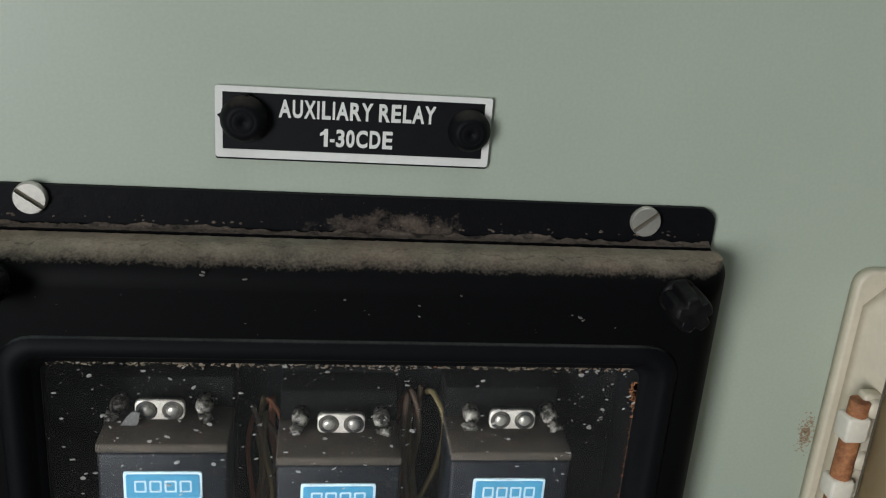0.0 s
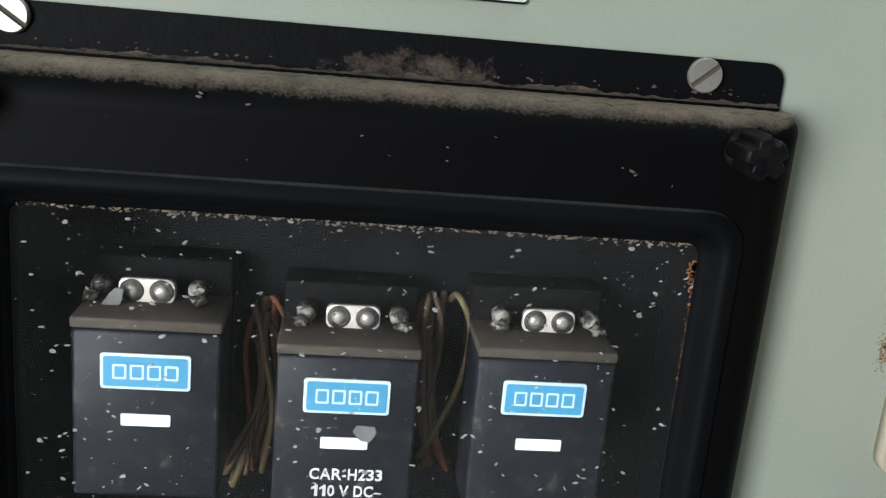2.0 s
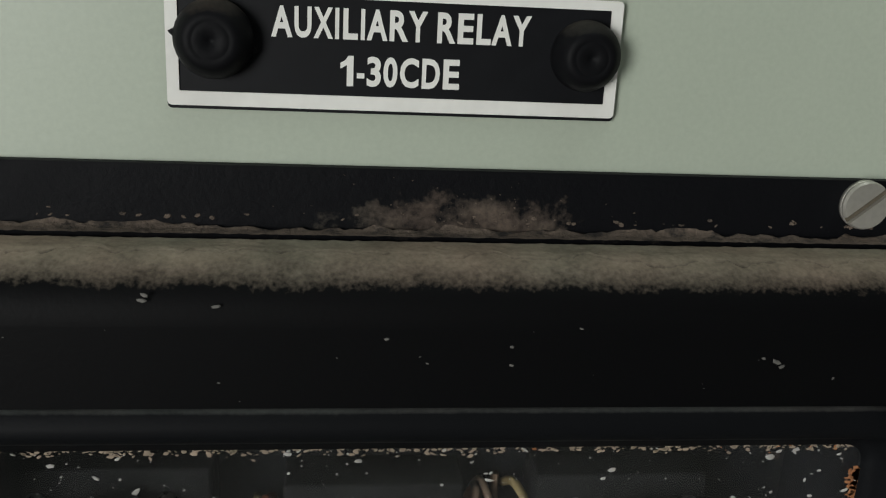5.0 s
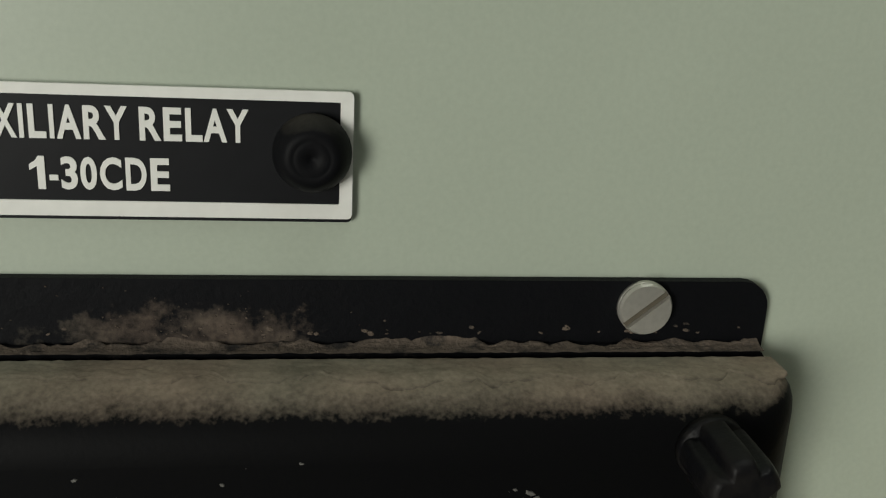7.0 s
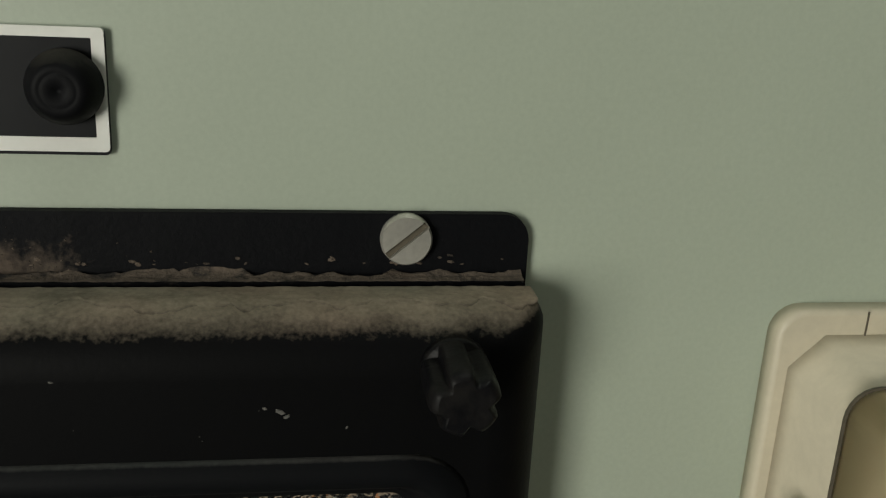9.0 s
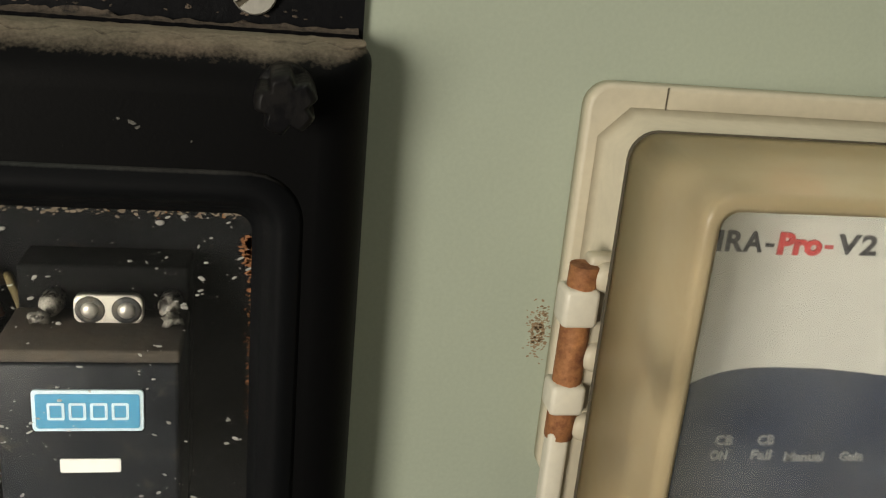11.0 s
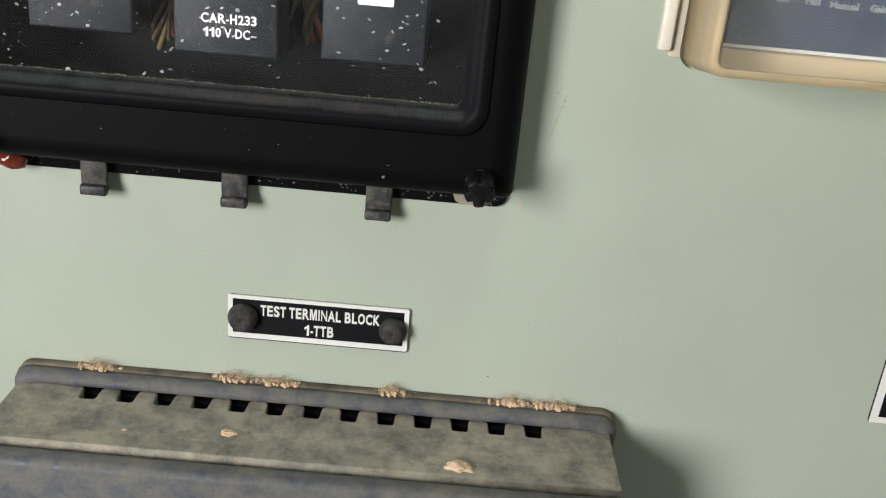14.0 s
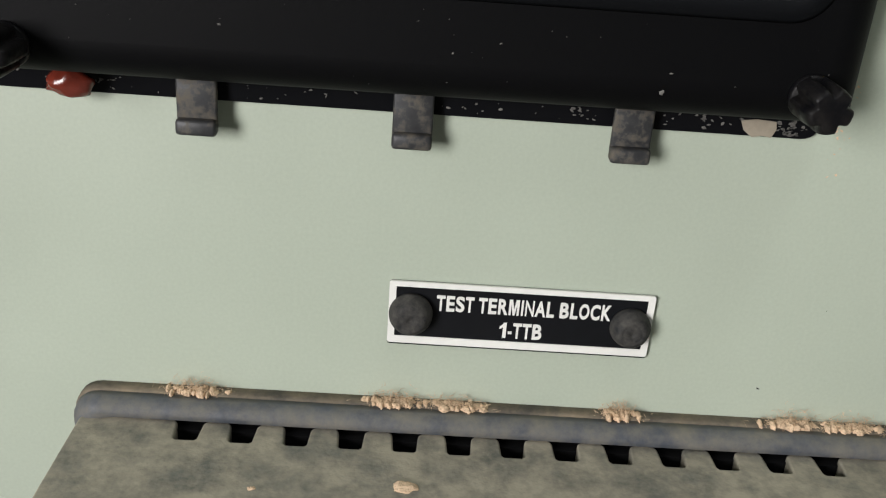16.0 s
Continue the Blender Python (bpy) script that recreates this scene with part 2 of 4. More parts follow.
GLASS = see_through("dusty_glass", (0.97, 0.98, 0.98), 0.03, (0.30, 0.31, 0.31), 0.015, 55)
GLASS2 = see_through("clear_plastic_front", (0.985, 0.985, 0.965), 0.05, (0.5, 0.52, 0.5), 0.11, 45)
AMBER = see_through("yellowed_clear_plastic", (0.95, 0.86, 0.65), 0.3, (0.77, 0.63, 0.41), 0.62, 50)
CONCRETE = material("grey_concrete", (0.3, 0.29, 0.27), 0.8, spread=0.15, grain=60, blotch=3, bump=0.2)
PLASTER = material("grey_green_plaster", (0.33, 0.34, 0.32), 0.85, spread=0.06, grain=60, blotch=2, bump=0.1)


# ---- mesh helpers ----
def part(name, bm, mat, parent=None, label=""):
    me = bpy.data.meshes.new(name)
    bm.normal_update()
    bm.to_mesh(me)
    bm.free()
    if mat:
        me.materials.append(mat)
    ob = new(name, me)
    if parent:
        ob.parent = parent
    if label:
        ob["label"] = label
    return ob


def thing(name, label, category, at=(0, 0, 0), group="", kind=""):
    ob = new(name)
    ob.location = at
    return tagged(ob, label, category, group, kind)


def box(x0, x1, y0, y1, z0, z1, bevel=0.0, seg=2, bm=None):
    bm2 = bmesh.new()
    bmesh.ops.create_cube(bm2, size=1.0)
    bmesh.ops.scale(bm2, vec=(x1 - x0, y1 - y0, z1 - z0), verts=bm2.verts)
    bmesh.ops.translate(bm2, vec=((x0 + x1) / 2, (y0 + y1) / 2, (z0 + z1) / 2), verts=bm2.verts)
    if bevel:
        bmesh.ops.bevel(bm2, geom=bm2.edges[:], offset=bevel, segments=seg, affect='EDGES', profile=0.5)
        for f in bm2.faces:
            f.smooth = True
    return merge(bm, bm2)


def merge(bm, other):
    if bm is None:
        return other
    me = bpy.data.meshes.new("joined")
    other.to_mesh(me)
    other.free()
    bm.from_mesh(me)
    bpy.data.meshes.remove(me)
    return bm


def rounded(x0, x1, z0, z1, r, n=6, corners=(1, 1, 1, 1)):
    """Outline of a rectangle with rounded corners, counter-clockwise from the lower left; corners: which are round (bl, br, tr, tl)."""
    pts = []
    for k, (cx, cz, sx, sz, a0) in enumerate(((x0, z0, 1, 1, 180), (x1, z0, -1, 1, 270), (x1, z1, -1, -1, 0), (x0, z1, 1, -1, 90))):
        if corners[k] and r > 0:
            for i in range(n + 1):
                a = radians(a0 + 90 * i / n)
                pts.append((cx + sx * r + r * math.cos(a), cz + sz * r + r * math.sin(a)))
        else:
            pts.append((cx, cz))
    return pts


def slab(outline, y0, y1, bevel=0.0, bm=None):
    """Outline in x and z, drawn out from y1 (back) to y0 (front, towards the room), with its front edge bevelled."""
    bm2 = bmesh.new()
    front = [bm2.verts.new((x, y0, z)) for x, z in outline]
    face = bm2.faces.new(front)
    res = bmesh.ops.extrude_face_region(bm2, geom=[face])
    moved = [v for v in res["geom"] if isinstance(v, bmesh.types.BMVert)]
    bmesh.ops.translate(bm2, vec=(0, y1 - y0, 0), verts=moved)
    bmesh.ops.recalc_face_normals(bm2, faces=bm2.faces)
    if bevel:
        edges = [e for e in bm2.edges if all(abs(v.co.y - y0) < 1e-7 for v in e.verts)]
        bmesh.ops.bevel(bm2, geom=edges, offset=bevel, segments=3, affect='EDGES', profile=0.5)
        for f in bm2.faces:
            f.smooth = len(f.verts) <= 4
    return merge(bm, bm2)


def ring(outer, inner, y0, y1, bm=None):
    """A frame between two outlines of as many points each, from y0 (front) to y1 (back)."""
    bm2 = bmesh.new()
    n = len(outer)
    rows = [[bm2.verts.new((x, y, z)) for x, z in o] for o, y in ((outer, y0), (inner, y0), (inner, y1), (outer, y1))]
    for i in range(n):
        j = (i + 1) % n
        for a in range(4):
            b = (a + 1) % 4
            bm2.faces.new((rows[a][i], rows[a][j], rows[b][j], rows[b][i]))
    bmesh.ops.recalc_face_normals(bm2, faces=bm2.faces)
    return merge(bm, bm2)


def turned(profile, n=24, at=(0, 0, 0), bm=None):
    """A solid of rotation about y: profile rows (radius, y) from the front centre to the back."""
    bm2 = bmesh.new()
    rows = []
    for r, y in profile:
        if r < 1e-7:
            rows.append([bm2.verts.new((at[0], at[1] + y, at[2]))])
        else:
            rows.append([bm2.verts.new((at[0] + r * math.cos(2 * math.pi * i / n), at[1] + y, at[2] + r * math.sin(2 * math.pi * i / n))) for i in range(n)])
    for a, b in zip(rows, rows[1:]):
        for i in range(n):
            j = (i + 1) % n
            loop = [a[i % len(a)], a[j % len(a)], b[j % len(b)], b[i % len(b)]]
            seen = []
            for v in loop:
                if v not in seen:
                    seen.append(v)
            if len(seen) > 2:
                f = bm2.faces.new(seen)
                f.smooth = True
    bmesh.ops.recalc_face_normals(bm2, faces=bm2.faces)
    return merge(bm, bm2)


def lettering(name, text, size, x, y, z, mat, parent, width=None, bold=0.0, label="", height=0.0002, slant=0.0):
    """Raised print, centred at x, z on the plane y, in the built-in font. width: the run's width, to which it is set."""
    cu = bpy.data.curves.new(name, 'FONT')
    cu.body, cu.size, cu.align_x, cu.align_y = text, size, 'CENTER', 'CENTER'
    cu.offset, cu.extrude, cu.resolution_u, cu.shear = bold, height, 3, slant
    tmp = new(name, cu)
    dg = bpy.context.evaluated_depsgraph_get()
    me = bpy.data.meshes.new_from_object(tmp.evaluated_get(dg))
    bpy.data.objects.remove(tmp)
    bpy.data.curves.remove(cu)
    co = np.array([v.co[:] for v in me.vertices])
    mid = (co.max(0) + co.min(0)) / 2
    k = width / (co[:, 0].max() - co[:, 0].min()) if width else 1.0
    me.transform(Matrix(((k, 0, 0, x - k * mid[0]), (0, 0, -1, y), (0, 1, 0, z - mid[1]), (0, 0, 0, 1))))
    me.materials.append(mat)
    me.name = name
    ob = new(name, me)
    ob.parent = parent
    if label:
        ob["label"] = label
    return ob


# ---- the room and the panel ----
def structure(name, bm, mat, label, category):
    return tagged(part(name, bm, mat), label, category, kind="structure")


structure("wall_panel", ring(rounded(-0.79, 1.2, -1.35, 0.75, 0), rounded(-0.1036, 0.1036, -0.2046, -0.0374, 0), 0.0, 0.003), PAINT, "pale green painted steel front of a control cabinet", "cabinet panel")
structure("floor", box(-0.9, 2.3, -3.3, 0.4, -1.45, -1.35), CONCRETE, "grey concrete floor of the control room", "floor")
structure("ceiling", box(-0.9, 2.3, -3.3, 0.4, 1.5, 1.6), PLASTER, "grey-green plaster ceiling", "ceiling")
structure("wall_north", box(-0.9, 2.3, 0.3, 0.4, -1.35, 1.5), PLASTER, "grey-green plaster wall behind the cabinet", "wall")
structure("wall_south", box(-0.9, 2.3, -3.4, -3.3, -1.35, 1.5), PLASTER, "grey-green plaster wall", "wall")
structure("wall_east", box(2.2, 2.3, -3.3, 0.3, -1.35, 1.5), PLASTER, "grey-green plaster wall", "wall")
bm = box(-0.9, -0.8, -3.3, -1.55, -1.35, 1.5)
box(-0.9, -0.8, -0.82, 0.3, -1.35, 1.5, bm=bm)
box(-0.9, -0.8, -1.55, -0.82, -1.35, -0.36, bm=bm)
box(-0.9, -0.8, -1.55, -0.82, 0.42, 1.5, bm=bm)
structure("wall_west", bm, PLASTER, "grey-green plaster wall with a window opening", "wall")


# ---- nameplates ----
def cap_screw(parent, x, y, z, r=0.0064, h=0.0060, tabs=(), mat=None):
    """A black push-on plastic cap over a fixing screw: a domed rim, a sunk ring on its face, thin moulding tabs at its foot."""
    cap = part("cap", turned([(0, -h + 0.0003), (r * 0.08, -h + 0.0003), (r * 0.12, -h), (r * 0.45, -h - 0.0002), (r * 0.49, -h - 0.0001), (r * 0.52, -h - 0.0002), (r * 0.68, -h), (r * 0.76, -h + 0.0004),
                              (r * 0.88, -h + 0.0014), (r * 0.97, -0.0034), (r * 1.03, -0.0022), (r * 1.04, -0.0010), (r, 0), (0, 0)], 32, (x, y, z)), mat or CAPBLACK, parent, "dusty black plastic fixing cap")
    for a in tabs:
        c, s = math.cos(radians(a)), math.sin(radians(a))
        bm = bmesh.new()
        base = [bm.verts.new((x + c * r * 0.95 - s * w * r, y + d, z + s * r * 0.95 + c * w * r)) for w, d in ((-0.16, -0.0008), (0.16, -0.0008), (0.16, -0.0024), (-0.16, -0.0024))]
        tip = bm.verts.new((x + c * r * 1.17, y - 0.0018, z + s * r * 1.17))
        bm.faces.new(base)
        for k in range(4):
            bm.faces.new((base[k], base[(k + 1) % 4], tip))
        bmesh.ops.recalc_face_normals(bm, faces=bm.faces)
        part("tab", bm, CAPBLACK, cap, "thin moulding tab at the foot of the cap")
    return cap


# advance, left and right bearing of upright bold capitals and figures, in parts of the letter size
GLYPHS = {"A": (0.722, 0.0, 0.0), "B": (0.722, 0.07, 0.04), "C": (0.722, 0.045, 0.04), "D": (0.722, 0.07, 0.045), "E": (0.667, 0.07, 0.04), "H": (0.722, 0.07, 0.07), "I": (0.278, 0.07, 0.07),
          "K": (0.722, 0.07, 0.0), "L": (0.611, 0.07, 0.03), "M": (0.833, 0.07, 0.07), "N": (0.722, 0.07, 0.07), "O": (0.778, 0.045, 0.045), "P": (0.667, 0.07, 0.04), "R": (0.722, 0.07, 0.0),
          "S": (0.667, 0.04, 0.04), "T": (0.611, 0.02, 0.02), "U": (0.722, 0.07, 0.07), "V": (0.667, 0.0, 0.0), "X": (0.667, 0.0, 0.0), "Y": (0.667, 0.0, 0.0), " ": (0.278, 0.0, 0.0),
          "-": (0.333, 0.04, 0.04), "~": (0.584, 0.04, 0.04)}


def glyph(ch, bold):
    """One raised letter in a unit square, as vertices and faces."""
    if ch == "1":
        bm = slab([(0.46, 0), (0.92, 0), (0.92, 1), (0.55, 1), (0.36, 0.86), (0.0, 0.75), (0.0, 0.57), (0.46, 0.69)], -1.0, 0.5)
    elif ch == "M":
        bm = slab([(0, 0), (0.21, 0), (0.21, 0.70), (0.41, 0), (0.59, 0), (0.79, 0.70), (0.79, 0), (1, 0), (1, 1), (0.68, 1), (0.5, 0.36), (0.32, 1), (0, 1)], -1.0, 0.5)
    elif ch == "-":
        bm = slab([(0, 0.27), (1, 0.27), (1, 0.44), (0, 0.44)], -1.0, 0.5)
    else:
        cu = bpy.data.curves.new("glyph", 'FONT')
        cu.body, cu.size, cu.offset, cu.extrude, cu.resolution_u = ch, 1.0, bold * (0.4 if ch == "N" else 1.0), 0.5, 4
        tmp = new("glyph", cu)
        me = bpy.data.meshes.new_from_object(tmp.evaluated_get(bpy.context.evaluated_depsgraph_get()))
        bpy.data.objects.remove(tmp)
        bpy.data.curves.remove(cu)
        bm = bmesh.new()
        bm.from_mesh(me)
        bpy.data.meshes.remove(me)
        lo = [min(v.co[k] for v in bm.verts) for k in (0, 1)]
        hi = [max(v.co[k] for v in bm.verts) for k in (0, 1)]
        low, tall = (0.28, 0.16) if ch == "~" else (0.0, 1.0)
        for v in bm.verts:
            v.co = ((v.co.x - lo[0]) / (hi[0] - lo[0]), -v.co.z - 0.5, low + tall * (v.co.y - lo[1]) / (hi[1] - lo[1]))
    return bm


def set_line(text, x, y, z, width, cap, mat, parent, bold=0.03, height=0.0002, label="white engraved lettering"):
    """A line of upright bold letters, centred at x, z on the plane y, of that width and height of capitals."""
    rows = [GLYPHS.get(ch, (0.556, 0.04, 0.04)) for ch in text]
    total = sum(a for a, l, r in rows) - rows[0][1] - rows[-1][2]
    k, u = width / total, -rows[0][1]
    bm = None
    for ch, (a, l, r) in zip(text, rows):
        if ch != " ":
            g = glyph(ch, bold)
            for v in g.verts:
                v.co = (x - width / 2 + k * (u + l + (a - l - r) * v.co.x), y + height * v.co.y, z - cap / 2 + cap * v.co.z)
            bm = merge(bm, g)
        u += a
    return part("lettering", bm, mat, parent, label)


def nameplate(label, x0, x1, z0, z1, lines, caps, edges=(0.0021, 0.0021, 0.0028, 0.0017), cap_mat=None):
    t = thing("nameplate", label, "nameplate", ((x0 + x1) / 2, 0, (z0 + z1) / 2), "nameplates on the panel")
    w, h = (x1 - x0) / 2, (z1 - z0) / 2
    part("plate", slab(rounded(-w, w, -h - 0.0003, h - 0.0003, 0.0008, 3), -0.0013, 0, 0.0), PLATE, t)
    l, r, b, a = edges
    part("border", ring(rounded(-w, w, -h + 0.0003, h, 0.0008, 4), rounded(-w + l, w - r, -h + b, h - a, 0.0002, 4), -0.0016, -0.0008), WHITE, t, "white painted border")
    for text, x, z, width in lines:
        set_line(text, x, -0.0013, z, width, 0.0053, WHITE, t)
    for x, z, r, *tabs in caps:
        cap_screw(t, x, -0.0013, z, r, tabs=tabs, mat=cap_mat)
    return t


nameplate("black engraved nameplate with white border above the relay box", -0.04, 0.04, -0.0107, 0.0105,
          [("AUXILIARY RELAY", 0.0007, 0.0047, 0.0456), ("1-30CDE", 0.0005, -0.0034, 0.0212)],
          [(-0.0317, 0.0014, 0.0066, -14, 84, 172), (0.0335, 0.0009, 0.0061)])
nameplate("black engraved nameplate with white border above the terminal block", -0.0022, 0.078, -0.2898, -0.2685,
          [("TEST TERMINAL BLOCK", 0.0008, 0.0040, 0.053), ("1-TTB", 0.0005, -0.0040, 0.0130)],
          [(-0.0333, 0.0004, 0.0064), (0.0334, 0.0002, 0.0060)], cap_mat=CAPGREY)

# ---- relay box ----
relay_box = thing("relay_box", "black steel relay box with a glazed cover, dusty along its top", "relay box", (0, 0, 0))
cover_hole = rounded(-0.104, 0.104, -0.205, -0.037, 0.002, 6)
part("flange", ring(rounded(-0.1146, 0.1146, -0.2165, -0.0208, 0.005, 6), cover_hole, -0.002, 0.0), SMEARED, relay_box)
part("rim", ring(rounded(-0.1145, 0.1145, -0.2105, -0.0325, 0.003, 6), cover_hole, -0.0046, -0.002), BLACK, relay_box)
part("tub", ring(rounded(-0.1035, 0.1035, -0.2045, -0.0375, 0.002, 6), rounded(-0.1020, 0.1020, -0.203, -0.039, 0.002, 6), -0.0075, 0.034), BLACK, relay_box)
part("back_plate", slab(rounded(-0.1019, 0.1019, -0.2029, -0.0391, 0.002, 6), 0.030, 0.033), BLACK, relay_box)


def loft(sections, flat_from=99):
    """Joins outlines of as many points each, given as (outline, y), one after another and the last to the first."""
    bm = bmesh.new()
    rows = [[bm.verts.new((x, y, z)) for x, z in o] for o, y in sections]
    n = len(rows[0])
    for a in range(len(rows)):
        b = (a + 1) % len(rows)
        for i in range(n):
            j = (i + 1) % n
            f = bm.faces.new((rows[a][i], rows[a][j], rows[b][j], rows[b][i]))
            f.smooth = a < flat_from
    bmesh.ops.recalc_face_normals(bm, faces=bm.faces)
    return bm


CX0, CX1, CZ0, CZ1 = -0.1160, 0.1160, -0.2085, -0.0335
CY, CR = -0.0108, 0.0107
sections = [(rounded(CX0 + 0.0015, CX1 - 0.0015, CZ0 + 0.0015, CZ1 - 0.0015, 0.004, 6), -0.0060), (rounded(CX0, CX1, CZ0, CZ1, 0.004, 6), -0.0063), (rounded(CX0, CX1, CZ0, CZ1, 0.004, 6), CY)]
for k in range(1, 10):
    a = radians(10 * k)
    d = CR * (1 - math.cos(a))
    sections.append((rounded(CX0 + d, CX1 - d, CZ0 + d, CZ1 - d, 0.004 + 0.2 * d, 6), CY - CR * math.sin(a)))
WX0, WX1, WZ0, WZ1 = -0.0955, 0.0985, -0.1775, -0.0635
sections.append((rounded(WX0, WX1, WZ0, WZ1, 0.0075, 6), -0.0215))
sections.append((rounded(WX0, WX1, WZ0, WZ1, 0.0075, 6), -0.0145))
sections.append((rounded(CX0 + 0.005, CX1 - 0.005, CZ0 + 0.005, CZ1 - 0.005, 0.004, 6), -0.0145))
sections.append((rounded(CX0 + 0.005, CX1 - 0.005, CZ0 + 0.005, CZ1 - 0.005, 0.004, 6), -0.0060))
cover = part("cover", loft(sections, 11), DUSTYBLACK, relay_box)
sections = [(rounded(WX0 + d, WX1 - d, WZ0 + d, WZ1 - d, r, 6), y) for d, y, r in
            ((0.0002, -0.0148, 0.0075), (0.0002, -0.0212, 0.0075), (-0.0046, -0.0213, 0.0110), (-0.0034, -0.0222, 0.0100), (-0.0018, -0.0231, 0.0090), (-0.0002, -0.0234, 0.0080), (0.0012, -0.0229, 0.0070), (0.0026, -0.0212, 0.006), (0.0038, -0.0188, 0.0055), (0.0048, -0.0174, 0.005), (0.0062, -0.0168, 0.004), (0.0062, -0.0148, 0.004))]
part("window_lip", loft(sections), LIP, cover, "rolled black steel lip round the window")
pane = part("pane", slab(rounded(WX0 + 0.005, WX1 - 0.005, WZ0 + 0.005, WZ1 - 0.005, 0.004, 4), -0.0166, -0.0147), GLASS, cover, "dusty clear glass pane")
pane.visible_shadow = False
GX0, GX1, GZ0, GZ1 = WX0 + 0.0066, WX1 - 0.0066, WZ0 + 0.0066, WZ1 - 0.0066


def slotted_screw(parent, x, y, z, r, h, turn, mat):
    """Cheese-head screw: a domed disc cut by one slot, at turn degrees."""
    sw, sd = r * 0.15, h * 0.5
    bm = bmesh.new()
    for side in (1, -1):
        b2 = bmesh.new()
        pts = []
        a0 = math.asin(sw / r)
        for i in range(15):
            a = a0 + (math.pi - 2 * a0) * i / 14
            pts.append((r * math.cos(a), side * r * math.sin(a)))
        rows = [[b2.verts.new((px * k, py, pz * k if abs(pz * k) > sw else side * sw)) for px, pz in pts] for k, py in ((1, -sd + -h + sd + 0.0006), (0.93, -h))]
        base = [b2.verts.new((px, -h + sd, pz)) for px, pz in pts]
        b2.faces.new(rows[1])
        for a, b in ((rows[0], rows[1]), (base, rows[0])):
            for i in range(len(pts)):
                j = (i + 1) % len(pts)
                b2.faces.new((a[i], a[j], b[j], b[i]))
        bmesh.ops.recalc_face_normals(b2, faces=b2.faces)
        merge(bm, b2)
    turned([(0, -h + sd), (r * 0.6, -h + sd), (r, -h + sd), (r, 0), (0, 0)], 32, bm=bm)
    bmesh.ops.rotate(bm, cent=(0, 0, 0), matrix=Matrix.Rotation(radians(-turn), 3, 'Y'), verts=bm.verts)
    bmesh.ops.translate(bm, vec=(x, y, z), verts=bm.verts)
    ob = part("screw", bm, mat, parent, "nickel-plated slotted screw")
    dirt = box(-r * 0.96, r * 0.96, -h + sd - 0.0002, -h + sd + 0.0004, -sw * 0.9, sw * 0.9)
    bmesh.ops.rotate(dirt, cent=(0, 0, 0), matrix=Matrix.Rotation(radians(-turn), 3, 'Y'), verts=dirt.verts)
    bmesh.ops.translate(dirt, vec=(x, y, z), verts=dirt.verts)
    part("slot", dirt, SEAM, ob, "dirt-filled slot")
    return ob


slotted_screw(relay_box, 0.0914, -0.002, -0.0254, 0.0048, 0.0022, 40, STEEL)
slotted_screw(relay_box, -0.0920, -0.002, -0.0245, 0.0048, 0.0022, -35, STEEL)


def thumb_nut(parent, x, z, turn):
    """A black moulded thumb nut: a round collar and a deeply fluted head that narrows to a flat end."""
    bm = turned([(0, -0.0022), (0.0054, -0.0018), (0.0058, -0.0012), (0.0059, 0), (0, 0)], 28)
    n = 60
    rows = []
    for k, y in ((1.0, -0.0024), (1.0, -0.0110), (0.97, -0.0132), (0.90, -0.0143), (0.76, -0.0148)):
        row = []
        for i in range(n):
            a = 2 * math.pi * i / n
            r = 0.0060 - 0.0017 * max(0.0, math.cos(5 * a)) ** 1.5
            row.append(bm.verts.new((k * r * math.cos(a), y, k * r * math.sin(a))))
        rows.append(row)
    for a, b in zip(rows, rows[1:]):
        for i in range(n):
            f = bm.faces.new((a[i], a[(i + 1) % n], b[(i + 1) % n], b[i]))
            f.smooth = True
    bm.faces.new(rows[-1])
    bmesh.ops.recalc_face_normals(bm, faces=bm.faces)
    bmesh.ops.rotate(bm, cent=(0, 0, 0), matrix=Matrix.Rotation(radians(turn), 3, 'Y'), verts=bm.verts)
    bmesh.ops.translate(bm, vec=(x, -0.0213, z), verts=bm.verts)
    return part("thumb_nut", bm, KNOB, parent, "black moulded thumb nut with worn flutes")


thumb_nut(relay_box, 0.0983, -0.0425, 6)
thumb_nut(relay_box, -0.0990, -0.0425, 20)
thumb_nut(relay_box, 0.1015, -0.1995, 50)
thumb_nut(relay_box, -0.0985, -0.2000, 35)

for x in (-0.0563, 0.0019, 0.0617):
    bm = box(x - 0.0055, x + 0.0055, -0.0066, -0.0046, -0.2235, -0.2040, 0.0007)
    box(x - 0.0055, x + 0.0055, -0.0092, -0.0046, -0.2250, -0.2205, 0.0010, bm=bm)
    part("clip", bm, CLIP, relay_box, "grey steel clip under the lower edge")


def lump(x, y, z, sx, sy, sz, seed, sub=3, rough=0.45, freq=1.6):
    """A lumpy, uneven blob."""
    bm = bmesh.new()
    bmesh.ops.create_icosphere(bm, subdivisions=sub, radius=1.0)
    for v in bm.verts:
        n = noise.fractal(v.co * freq + Vector((seed * 7.1, seed * 3.3, seed)), 0.8, 2.0, 4)
        v.co *= 1 + rough * n
        v.co = Vector((x + v.co.x * sx, y + v.co.y * sy, z + v.co.z * sz))
    for f in bm.faces:
        f.smooth = True
    return bm


